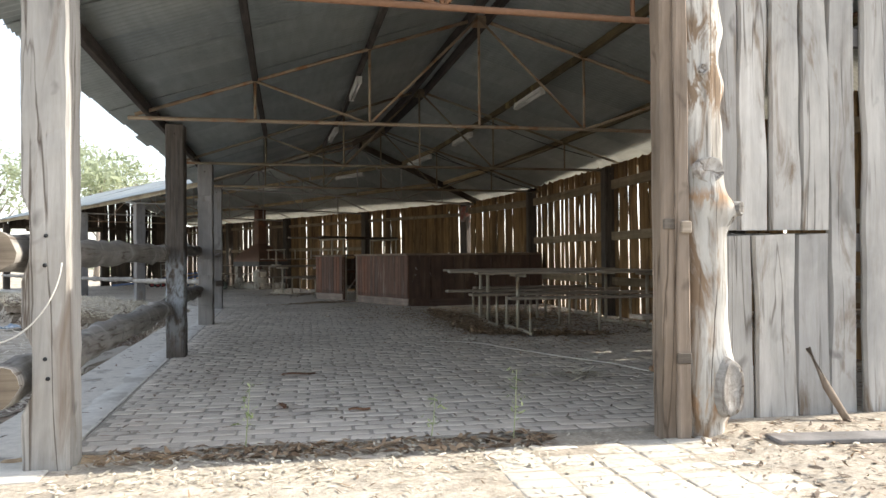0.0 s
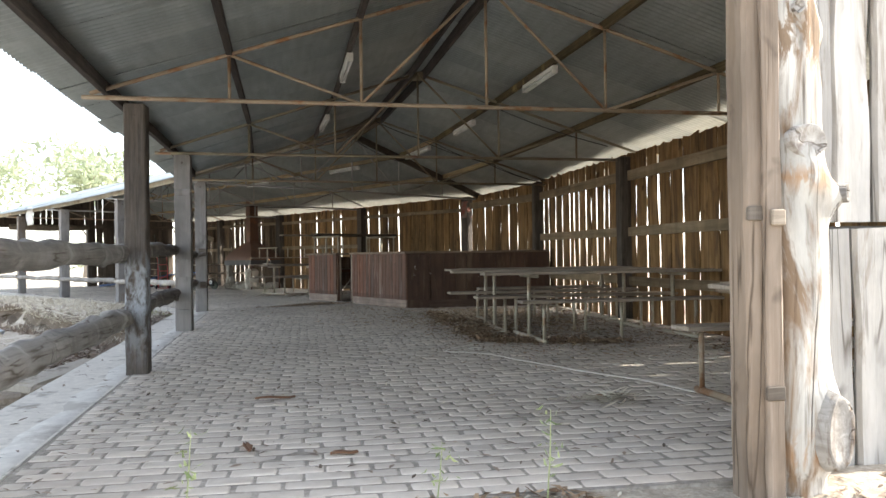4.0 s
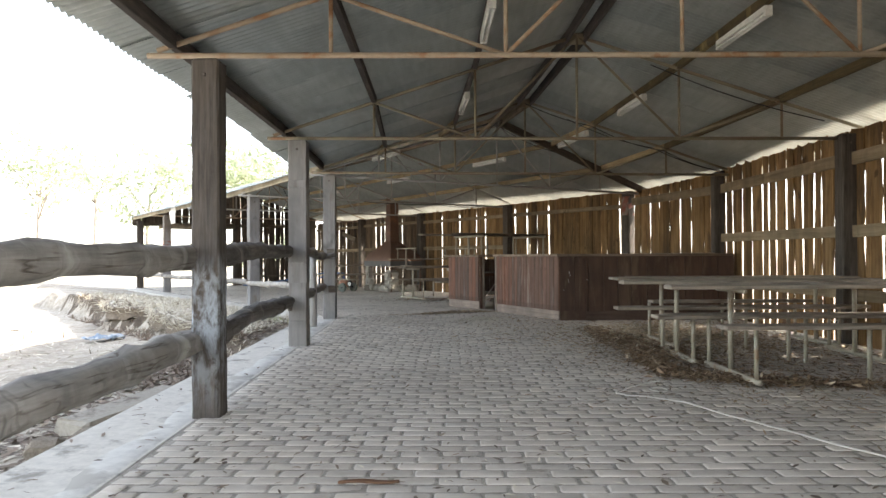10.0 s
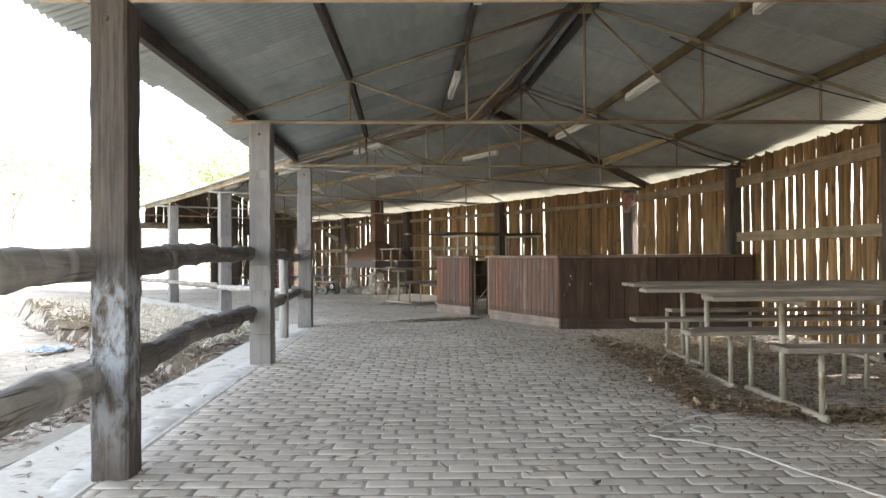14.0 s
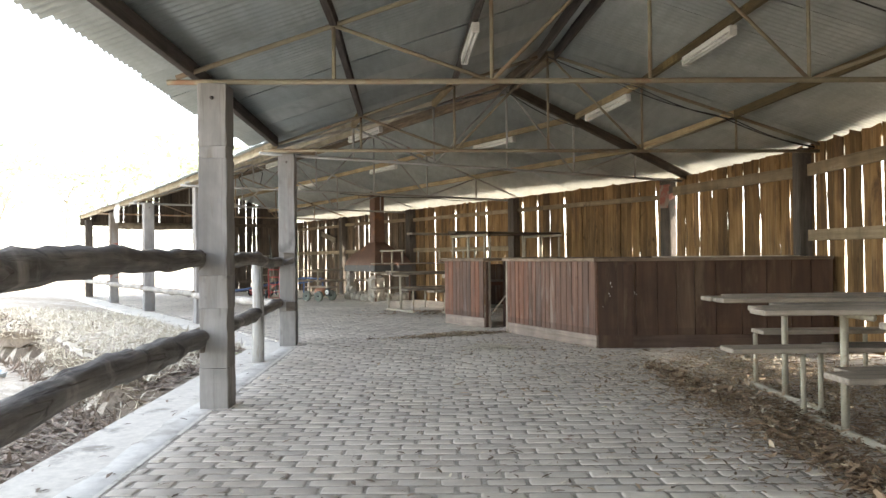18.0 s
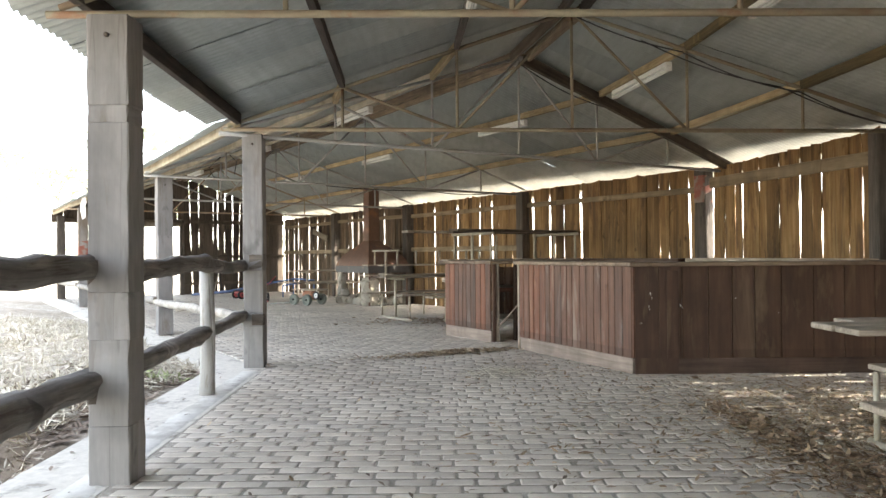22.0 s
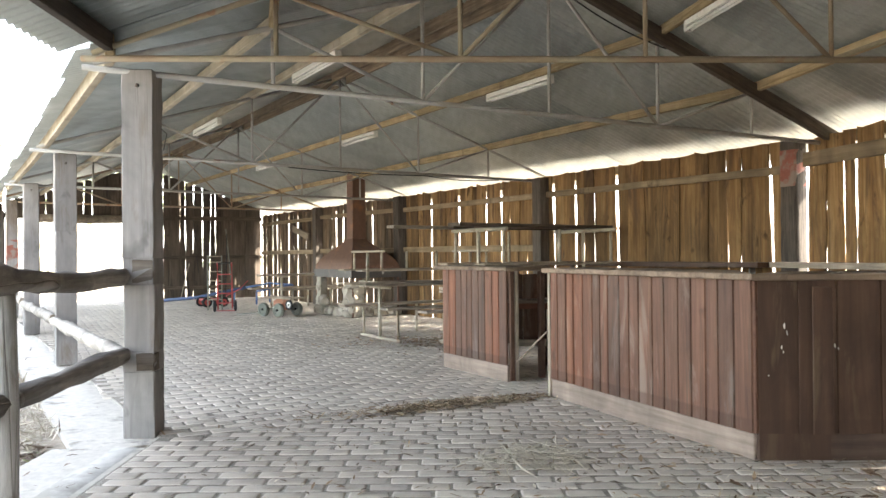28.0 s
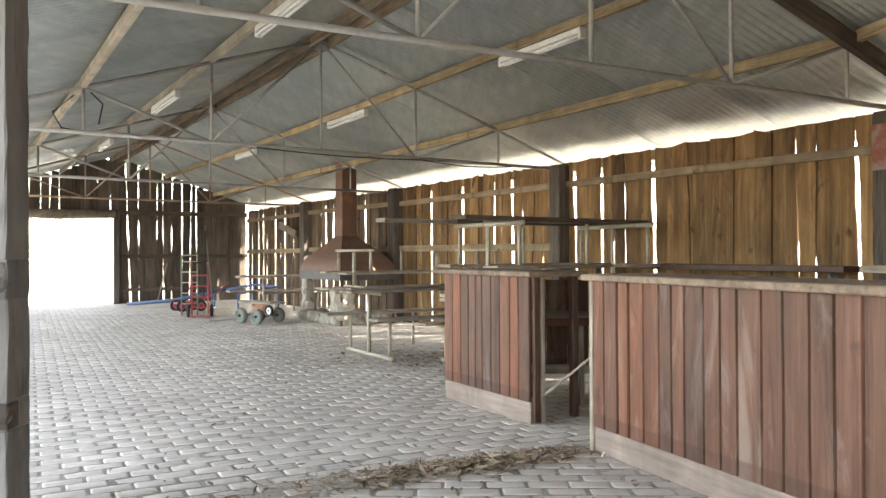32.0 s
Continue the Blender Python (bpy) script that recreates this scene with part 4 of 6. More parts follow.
kerb = thing("kerb", "pale concrete edge strip along the posts", "kerb", kind="structure")
beam("strip", Vector((-1.105, 4.9, -0.042)), Vector((-1.555, 15.75, -0.042)), 0.505, 0.07, CONCRETE, kerb)
V, F = [], []
for k in range(121):
    t = k / 120
    x, y = lerp(-0.885, -1.335, t), lerp(5.42, 15.75, t)
    w = 0.17 + 0.05 * noise.noise((y * 1.7, 2, 1)) + 0.025 * noise.noise((y * 6, 5, 1))
    rough = 0.006 * noise.noise((y * 9, 1, 4))
    V += [(x - w, y, -0.009), (x - w * 0.75, y, -0.0035), (x - 0.02 + rough, y, -0.0025), (x + 0.012 + rough, y, -0.012)]
F = [(4 * k + c, 4 * k + c + 1, 4 * k + c + 5, 4 * k + c + 4) for k in range(120) for c in range(3)]
part("cement_edge", mesh_of("cement_edge", V, F, EDGE_PALE, True), kerb, label="pale uneven band along the pavers")
beam("strip", in_b(-0.25, -0.16, -0.051), in_b(GU + 0.4, -0.16, -0.051), 0.5, 0.07, CONCRETE, kerb)


# ---- ground ----
def ground_z(x, y):
    h = -0.075 + 0.03 * noise.noise((x * 0.7, y * 0.7, 0)) + 0.018 * noise.noise((x * 2.3, y * 2.3, 5))
    dist = math.hypot(x - 1, y - 14)
    # a dug yard, with a grassy bank in the angle of the two sheds
    side = ((x + 2.5) * 5.3 + (y - 13.7) * 3.9) / 6.58 + 0.35 * noise.noise((x * 0.9, y * 0.9, 3))
    if x < -1.2 and y > 6:
        k = min(1, max(0, (-1.3 - x) / 0.8))
        s = min(1, max(0, side / 0.2 + 0.5))
        top = 0.27 + 0.10 * min(1, max(0, (y - 14.4) / 2.6))
        h += k * (-0.16 + lerp(top, 0.2, min(1, max(0, (side - 0.4) / 1.8))) * s * s * (3 - 2 * s))
    if dist > 14:
        h += 0.5 * noise.noise((x * 0.04, y * 0.04, 2)) * min(1, (dist - 14) / 20)
    if y > 15.3 and left_edge(y) - 0.95 < x < left_edge(y):
        h = min(h, -0.05)
    inside = (left_edge(y) - 0.2 < x < right_edge(y) + 0.2) and 5.62 < y < 32
    if inside:
        h = -0.10
    elif y < 5.6 and -1.5 < x < 5:
        h = -0.016 + 0.008 * noise.noise((x * 2, y * 2, 1)) + (0.026 if x > 2.1 and y < 5.5 else 0)
    return h


def axis(lo, hi, near_lo, near_hi, fine, steps):
    a = [near_lo + fine * i for i in range(int((near_hi - near_lo) / fine) + 1)]
    left = [near_lo - (near_lo - lo) * (k / steps) ** 2.6 for k in range(steps, 0, -1)]
    right = [a[-1] + (hi - a[-1]) * (k / steps) ** 2.6 for k in range(1, steps + 1)]
    return left + a + right


gx, gy = axis(-900, 900, -9, 6, 0.12, 26), axis(-600, 1500, 2, 34, 0.16, 26)
V = [(x, y, ground_z(x, y)) for y in gy for x in gx]
nx = len(gx)
F = [(j * nx + i, j * nx + i + 1, (j + 1) * nx + i + 1, (j + 1) * nx + i) for j in range(len(gy) - 1) for i in range(nx - 1)]
def is_bank(x, y):
    side = ((x + 2.5) * 5.3 + (y - 13.7) * 3.9) / 6.58 + 0.35 * noise.noise((x * 0.9, y * 0.9, 3))
    return -1.7 > x > -8 and 6.5 < y < 24 and -0.16 < side + 0.15 * noise.noise((x * 3, y * 3, 8)) < 0.12


IX = [1 if is_bank(V[f[0]][0], V[f[0]][1]) else 0 for f in F]
tagged(new("ground", mesh_of("ground", V, F, [EARTH, BANK], True, IX)), "bare pale earth yard with dry leaf litter", "ground", kind="structure")


# ---- bar ----
def bar_front(parent, p, q, boards, mat, seed, h=0.888, kick=0.13, gap_at=-1, foot=KICK_WOOD):
    p, q = Vector(p), Vector(q)
    d = (q - p).normalized()
    n = Vector((d.y, -d.x, 0))
    L = (q - p).length
    ang = math.degrees(math.atan2(d.y, d.x))
    r2 = random.Random(seed)
    cuts = [0]
    for k in range(boards):
        cuts.append(cuts[-1] + r2.uniform(0.8, 1.2))
    cuts = [c * L / cuts[-1] for c in cuts]
    for k in range(boards):
        w = cuts[k + 1] - cuts[k] - (0.022 if k == gap_at else r2.uniform(0.0004, 0.0016) if mat is BAR_DARK_SHADED else r2.uniform(0.002, 0.005))
        c = p + d * ((cuts[k] + cuts[k + 1]) / 2)
        z0 = kick + 0.002
        part("board", slab_mesh(w, h - z0, 0.02, mat, seed * 50 + k, 0.001, 4, 0, 0.002), parent, pose(c.x, c.y, z0, 0, 0, ang))
    beam("kickboard", p - n * 0.012 + Vector((0, 0, kick / 2)), q - n * 0.012 + Vector((0, 0, kick / 2)), 0.03, kick, foot, parent)
    return d, n


C1, GR, GL, BE = Vector((1.856, 15.39, 0)), Vector((1.087, 17.17, 0)), Vector((0.818, 17.828, 0)), Vector((0.30, 18.73, 0))
bar = thing("bar_counter", "long bar counter clad in red-brown boards with a worn timber top", "bar")
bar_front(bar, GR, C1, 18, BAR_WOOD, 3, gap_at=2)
# side towards the entrance: its shade is put into darker boards and kickboard
bar_front(bar, C1 + Vector((0.015, 0, 0)), Vector((4.27, 15.37, 0)), 11, BAR_DARK_SHADED, 4, foot=KICK_SHADED)


def plank_top(name, pts, z, th, mat, parent):
    """A flat slab over a plan outline."""
    n2 = len(pts)
    v = [(x, y, z) for x, y in pts] + [(x, y, z + th) for x, y in pts]
    f = [tuple(range(n2 - 1, -1, -1)), tuple(range(n2, 2 * n2))] + [(i, (i + 1) % n2, (i + 1) % n2 + n2, i + n2) for i in range(n2)]
    me = mesh_of(name, v, f, mat)
    bm = bmesh.new()
    bm.from_mesh(me)
    bmesh.ops.bevel(bm, geom=list(bm.edges), offset=0.006, segments=1, affect="EDGES")
    bm.to_mesh(me)
    bm.free()
    return part(name, me, parent)


def along(p, d, n2, a, b2):
    q = p + d * a + n2 * b2
    return (q.x, q.y)


dF = (GR - C1).normalized()
iF = Vector((dF.y, -dF.x, 0))
plank_top("counter_top", [along(C1, dF, iF, -0.05, -0.05), along(GR, dF, iF, 0.06, -0.05), along(GR, dF, iF, 0.06, 0.42), along(C1, dF, iF, 0.55, 0.42)], 0.890, 0.034, BAR_TOP, bar)
plank_top("counter_top", [(C1.x - 0.03, C1.y - 0.05), (4.26, 15.32), (4.26, 15.82), (C1.x + 0.33, 15.82)], 0.887, 0.034, BAR_TOP, bar)

# inner frame of the bar: end panel at the gap, shelf, brace
part("end_panel", slab_mesh(0.30, 0.87, 0.022, BAR_WOOD, 901, 0.002, 4), bar, pose(GR.x + iF.x * 0.17, GR.y + iF.y * 0.17, 0.01, 0, 0, math.degrees(math.atan2(iF.y, iF.x))))
beam("corner_post", GR + Vector((0, 0, 0.0)) + dF * 0.012, GR + Vector((0, 0, 0.888)) + dF * 0.012, 0.035, 0.03, TABLE_WOOD, bar, up=dF)
# unseen panels added behind the boards, to block light through their joints
beam("backing", Vector((C1.x + 0.02, 15.388, 0.43)), Vector((4.25, 15.388, 0.43)), 0.008, 0.87, BAR_DARK_SHADED, bar)
beam("backing", C1 + dF * 0.02 + iF * 0.016 + Vector((0, 0, 0.43)), GR - dF * 0.02 + iF * 0.016 + Vector((0, 0, 0.43)), 0.008, 0.87, BAR_DARK_SHADED, bar)
beam("corner_post", C1 + Vector((0.012, 0.006, 0.132)), C1 + Vector((0.012, 0.006, 0.888)), 0.03, 0.03, BAR_WOOD, bar, up=dF)
for a in (0.5, 1.1, 1.7):
    q = C1 + dF * a + iF * 0.36
    beam("leg", q, q + Vector((0, 0, 0.888)), 0.05, 0.05, BAR_DARK_SHADED, bar, up=dF)
for x in (2.6, 3.4):
    beam("leg", Vector((x, 15.75, 0)), Vector((x, 15.75, 0.888)), 0.05, 0.05, BAR_DARK_SHADED, bar, up=Vector((1, 0, 0)))
plank_top("shelf", [along(C1, dF, iF, 0.6, 0.03), along(GR, dF, iF, -0.05, 0.03), along(GR, dF, iF, -0.05, 0.38), along(C1, dF, iF, 0.6, 0.38)], 0.45, 0.025, KICK_WOOD, bar)
# a batten in the same shaded colour on the dark side, and flaked paint spots
part("batten", slab_mesh(0.10, 0.72, 0.012, BAR_DARK_SHADED, 77, 0.002, 4), bar, pose(2.18, 15.353, 0.134))
rs = random.Random(8)
for x, z, w, h in ((2.0, 0.665, 0.008, 0.026), (2.012, 0.63, 0.004, 0.02), (1.985, 0.56, 0.006, 0.014), (1.993, 0.535, 0.004, 0.012), (2.245, 0.565, 0.010, 0.016), (2.262, 0.55, 0.004, 0.010), (3.05, 0.5, 0.006, 0.009), (2.7, 0.62, 0.005, 0.007), (1.92, 0.42, 0.004, 0.008)):
    n3 = 7
    v = [(x + 0.7 * w * math.cos(6.283 * k / n3) * rs.uniform(0.4, 1.2), 15.3635, z + 0.7 * h * math.sin(6.283 * k / n3) * rs.uniform(0.4, 1.2)) for k in range(n3)]
    v += [(a, 15.3665, c) for a, b2, c in v]
    part("paint_fleck", mesh_of("paint_fleck", v, [tuple(range(n3)), tuple(range(2 * n3 - 1, n3 - 1, -1))] + [(i, i + n3, (i + 1) % n3 + n3, (i + 1) % n3) for i in range(n3)], CLOTH), bar)

unit = thing("bar_unit", "short bar unit of red-brown boards with open back", "bar")
dU = (BE - GL).normalized()
iU = Vector((dU.y, -dU.x, 0))
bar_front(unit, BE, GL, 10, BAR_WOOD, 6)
plank_top("counter_top", [along(GL, dU, iU, -0.06, -0.05), along(BE, dU, iU, 0.12, -0.05), along(BE, dU, iU, 0.12, 0.40), along(GL, dU, iU, -0.06, 0.40)], 0.890, 0.034, BAR_TOP, unit)
angU = math.degrees(math.atan2(iU.y, iU.x))
part("end_panel", slab_mesh(0.05, 0.88, 0.03, BAR_WOOD, 911, 0.003, 4), unit, pose(GL.x + iU.x * 0.04, GL.y + iU.y * 0.04, 0.005, 0, 0, angU))
beam("corner_post", GL + iU * 0.085, GL + iU * 0.085 + Vector((0, 0, 0.888)), 0.03, 0.035, TABLE_WOOD, unit, up=dU)
for a in (0.05, 1.1):
    q = GL + dU * a + iU * 0.37
    beam("leg", q, q + Vector((0, 0, 0.888)), 0.045, 0.045, BAR_DARK_SHADED, unit, up=dU)
part("end_panel", slab_mesh(0.36, 0.88, 0.022, BAR_WOOD, 912, 0.003, 4), unit, pose(BE.x + iU.x * 0.2, BE.y + iU.y * 0.2, 0.005, 0, 0, angU))

# bench and shelf seen through the gap, and the diagonal brace
cab = thing("back_cabinet", "low brown cabinet with a plain shelf behind the bar", "cabinet")
plank_top("top", [(0.88, 18.36), (1.78, 18.36), (1.78, 18.78), (0.88, 18.78)], 0.585, 0.03, KICK_WOOD, cab)
beam("front_edge", Vector((0.88, 18.345, 0.572)), Vector((1.78, 18.345, 0.572)), 0.02, 0.05, BAR_WOOD, cab)
for x in (0.92, 1.22, 1.74):
    beam("leg", Vector((x, 18.4, 0)), Vector((x, 18.4, 0.58)), 0.035, 0.035, BAR_DARK_SHADED if x != 1.22 else TABLE_WOOD, cab, up=Vector((1, 0, 0)))
    beam("leg", Vector((x, 18.74, 0)), Vector((x, 18.74, 0.58)), 0.04, 0.04, BAR_DARK_SHADED, cab, up=Vector((1, 0, 0)))
beam("stretcher", Vector((0.88, 18.4, 0.25)), Vector((1.78, 18.4, 0.25)), 0.03, 0.06, TABLE_WOOD, cab)
for k in range(6):
    part("back_board", slab_mesh(0.148, 0.84 - 0.2, 0.018, BAR_WOOD if k % 2 else BAR_DARK_SHADED, 930 + k, 0.001, 2), cab, pose(0.955 + 0.15 * k, 18.77, 0.2))
br = thing("brace", "slanting timber brace across the bar gap", "brace")
beam("stick", Vector((0.90, 17.84, 0.17)), Vector((1.10, 17.22, 0.50)), 0.012, 0.016, ENTRY_BROWN, br)

# plank shelf along the slab wall behind the bar
sh = thing("wall_shelf", "long rough plank shelf fixed along the slab wall", "shelf")
beam("plank", Vector((4.13, 15.95, 0.905)), Vector((3.42, 18.85, 0.905)), 0.22, 0.05, TABLE_WOOD, sh)
beam("plank", Vector((3.35, 19.0, 0.90)), in_b(3.0, 5.62, 0.90), 0.22, 0.05, BAR_DARK_SHADED, sh)
for p in (Vector((4.1, 16.2, 0)), Vector((3.75, 17.6, 0)), Vector((3.3, 19.2, 0)), in_b(2.6, 5.6)):
    beam("leg", p, p + Vector((0, 0, 0.88)), 0.05, 0.05, POST_DARK, sh, up=Vector((1, 0, 0)))


# ---- log rails ----
def rail_log(p, q, rad, seed, label, mat=LOG_WOOD, sag=0.02):
    p, q = Vector(p), Vector(q)
    rr = random.Random(seed)
    n4 = 26
    pts, rad_k = [], []
    for k in range(n4 + 1):
        t = k / n4
        c = lerp(p, q, t)
        wob = Vector((noise.noise((seed, t * 3, 1)), 0, noise.noise((seed, t * 3, 7)))) * sag * 2
        pts.append(c + wob * min(1, 4 * t * (1 - t) + 0.15))
        rad_k.append(rad * (1 + 0.12 * noise.noise((seed * 3, t * 5, 2)) - 0.12 * t + (0.22 if rr.random() < 0.12 else 0)))
    v, f = tube_data(pts, rad_k, 14, 0.35, seed, freq=4)
    lr = thing("log_rail", label, "rail", group="log rails")
    part("log", mesh_of("log", v, f[:-2], mat, True), lr)
    for ring in (v[:14], v[-14:]):
        c = sum((Vector(p) for p in ring), Vector()) / 14
        vv = [tuple(lerp(c, Vector(p), 0.5)) for p in ring] + [tuple(p) for p in ring] + [tuple(c)]
        ff = [(a, a + 14, (a + 1) % 14 + 14, (a + 1) % 14) for a in range(14)] + [(a, (a + 1) % 14, 28) for a in range(14)]
        part("sawn_end", mesh_of("sawn_end", vv, ff, LOG_END), lr)
    return lr


H = lambda p, z: Vector((p.x - 0.1, p.y, z))
rail_log((-1.03, 4.98, 0.87), H(SIDE_POST, 0.90), 0.078, 61, "rough grey log rail with a sawn end notched into posts", GREY_LOG)
rail_log((-1.03, 4.98, 0.34), H(SIDE_POST, 0.42), 0.085, 62, "thick weathered lower log rail with a sawn end", GREY_LOG)
rail_log(H(SIDE_POST, 0.91), H(POSTS_A[2], 0.96), 0.066, 63, "rough grey log rail between posts")
rail_log(H(SIDE_POST, 0.43), H(POSTS_A[2], 0.45), 0.07, 64, "weathered lower log rail between posts")
rail_log(H(POSTS_A[2], 0.95), H(P3, 0.92), 0.055, 65, "dark knotty log rail running to the corner post")
rail_log(H(POSTS_A[2], 0.44), H(P3, 0.46), 0.055, 66, "dark lower log rail running to the corner post")
for k in range(4):
    rail_log(POSTS_B[k] - VB * 0.1 + Vector((0, 0, 0.44)), POSTS_B[k + 1] - VB * 0.1 + Vector((0, 0, 0.42)), 0.048, 70 + k, "pale thin log rail of the rear shed", RAIL_LOG)


# ---- the carved-looking entrance log ----
def gnarled_log():
    lo = thing("log_post", "tall gnarled silver tree trunk with knots beside the entrance", "log", Matrix.Translation((2.05, 5.20, -0.07)))
    n5, rings = 28, 74
    hgt = 2.75
    lumps = ((0.26, 0.35, 0.075, 0.16), (0.33, -0.9, 0.06, 0.12), (1.20, -1.5, 0.03, 0.07), (1.12, -0.25, 0.075, 0.06), (1.5, 0.2, 0.03, 0.12), (1.72, -0.1, 0.03, 0.08), (2.0, 0.0, 0.035, 0.1), (0.55, -2.4, 0.02, 0.2))
    v, f = [], []
    for i in range(rings + 1):
        z = hgt * i / rings
        cx = 0.012 * math.sin(z * 2.1) + 0.03 * noise.noise((z * 0.9, 3, 1)) - 0.01 * z
        for j in range(n5):
            w = 2 * math.pi * j / n5
            rr = 0.122 - 0.004 * z + 0.012 * noise.noise((math.cos(w) * 2, math.sin(w) * 2, z * 1.1))
            rr += 0.011 * noise.noise((math.cos(w) * 8, math.sin(w) * 8, z * 1.4)) + 0.006 * noise.noise((math.cos(w) * 5, math.sin(w) * 5, z * 9))
            for lz, la, amp, size in lumps:
                da = (w - la + math.pi) % (2 * math.pi) - math.pi
                rr += amp * math.exp(-((z - lz) / size) ** 2 - (da / 0.62) ** 2)
            if z < 0.12:
                rr -= 0.02
            v.append((cx + rr * math.cos(w), 0.85 * rr * math.sin(w), z))
    for i in range(rings):
        for j in range(n5):
            f.append((i * n5 + j, i * n5 + (j + 1) % n5, (i + 1) * n5 + (j + 1) % n5, (i + 1) * n5 + j))
    f.append(tuple(range(rings * n5, rings * n5 + n5)))
    part("trunk", mesh_of("trunk", v, f, stained_trunk(), True), lo)
    for x, y, z, ra, la, tall in ((-0.01, -0.105, 1.31, 0.07, 0, 0.85), (0.165, -0.06, 1.13, 0.038, 45, 0.9), (0.075, -0.135, 0.29, 0.068, 15, 1.9), (-0.035, -0.10, 1.78, 0.02, -10, 1.2)):
        k = random.Random(int(z * 100))
        n6 = 14
        rim = [(ra * math.cos(6.283 * a / n6) * k.uniform(0.9, 1.1), 0.0, ra * tall * math.sin(6.283 * a / n6) * k.uniform(0.9, 1.1)) for a in range(n6)]
        vv = [(p[0] * 1.12, 0.045, p[2] * 1.12) for p in rim] + [(p[0], -0.012, p[2]) for p in rim] + [(p[0] * 0.8, -0.004, p[2] * 0.8) for p in rim]
        ff = []
        for b3 in range(2):
            for a in range(n6):
                ff.append((b3 * n6 + a, b3 * n6 + (a + 1) % n6, (b3 + 1) * n6 + (a + 1) % n6, (b3 + 1) * n6 + a))
        ff.append(tuple(range(2 * n6, 3 * n6)))
        part("knot", mesh_of("knot", vv, ff, KNOT_WOOD, True), lo, pose(x, y, z, 0, 0, la), "sawn round knot with radial cracks")
    return lo


gnarled_log()
bk = thing("bracket", "small pale block nailed on the entrance post", "block")
beam("block", Vector((1.885, 5.075, 0.97)), Vector((1.935, 5.075, 0.97)), 0.02, 0.055, TABLE_WOOD, bk)
ls = thing("leaning_stick", "thin grey stick leaning on the slab wall", "stick")
v, f = tube_data([(2.70, 5.34, 0.36), (2.76, 5.28, 0.17), (2.83, 5.2, -0.01)], [0.014, 0.023, 0.020], 8, 0.3, 4)
part("stick", mesh_of("stick", v, f, ENTRY_BROWN, True), ls)
lb = thing("loose_board", "grey weathered board lying on the leaf litter", "board")
beam("board", Vector((2.2, 4.86, 0.022)), Vector((3.75, 4.72, 0.024)), 0.15, 0.022, POST_WOOD, lb)


# ---- picnic tables ----
def picnic_table(name="picnic_table", label="", pipe=PIPE, span=1.55, seed=1, over=0.5, reach=1.0):
    """Long axis along x, origin at the middle of its left frame; benches on both sides share its floor pipes."""
    t = thing(name, label, "table", group="picnic tables")
    rr = random.Random(seed)
    for k, (y, w) in enumerate(((-0.21, 0.2), (0.0, 0.2), (0.21, 0.2))):
        v, f, m = board_between((-over + (0.0, 0.02, 0.24)[k] + rr.uniform(-0.04, 0.04), y, 0.667), (span + 0.32 + rr.uniform(-0.1, 0.1), y, 0.667), w - 0.008, 0.026)
        part("top_plank", mesh_of("top_plank", v, f, TABLE_WOOD), t, m)
    for y in (-0.47, 0.47):
        v, f, m = board_between((-over * (0.92 if y > 0 else 0.5) * reach + rr.uniform(-0.04, 0.04), y, 0.405), (span + 0.25, y, 0.405), 0.215, 0.028)
        part("bench_plank", mesh_of("bench_plank", v, f, TABLE_WOOD), t, m)
    for x in (0.0, span):
        part("floor_pipe", bar_between("floor_pipe", (x, -0.53, 0.03), (x, 0.53, 0.03), 0.022, pipe, 8), t)
        part("table_leg", bar_between("table_leg", (x, 0, 0.03), (x, 0, 0.655), 0.0205, pipe, 10), t)
        part("cross_bar", bar_between("cross_bar", (x, -0.28, 0.637), (x, 0.28, 0.637), 0.017, pipe, 8), t)
        for y in (-0.47, 0.47):
            part("bench_leg", bar_between("bench_leg", (x, y, 0.03), (x, y, 0.391), 0.0165, pipe, 8), t)
    if span > 1.2:
        for y in (-0.47, 0.47):
            part("bench_leg", bar_between("bench_leg", (span * 0.5, y, 0.03), (span * 0.5, y, 0.391), 0.0165, pipe, 8), t)
    return t


tb = picnic_table(label="weathered plank picnic table with benches on pale pipe legs")
tb.matrix_basis = pose(2.47, 10.25, 0, 0, 0, 1.5)
copy_thing(tb, pose(2.37, 11.33, 0, 0, 0, 0.5))
t3 = picnic_table(label="weathered plank picnic table with short benches before the bar", seed=9, reach=-0.1)
t3.matrix_basis = pose(2.50, 12.36, 0, 0, 0, 1.0)
t0 = picnic_table(label="plank picnic table on rusty yellow pipes beside the front wall", pipe=PIPE_RUST, seed=4, over=0.18)
t0.matrix_basis = pose(2.62, 6.5, 0, 0, 0, 2)
# stacked tables in the rear shed
st = picnic_table(label="picnic table on pale pipes carrying another table", seed=6, span=1.5, pipe=PIPE, over=0.35)
ang_b = math.degrees(TILT_B)
m = pose(in_b(3.62, 3.45).x, in_b(3.62, 3.45).y, 0, 0, 0, ang_b - 2)
st.matrix_basis = m
up = copy_thing(st, m @ pose(-0.15, 0.02, 1.085, 180, 0, 3) @ Matrix.Diagonal((1, 0.75, 0.59, 1)))
tagged(up, "low plank bench table turned upside down on another table")
m2 = pose(in_b(2.3, 3.85).x, in_b(2.3, 3.85).y, 0, 0, 0, ang_b + 3)
low = copy_thing(st, m2 @ Matrix.Diagonal((1, 1, 0.94, 1)))
tagged(low, "plank table on pale pipes under another table")
up2 = copy_thing(st, m2 @ pose(0.1, -0.05, 1.32, 180, 0, -4))
tagged(up2, "brown plank picnic table turned upside down, pipe legs upward")
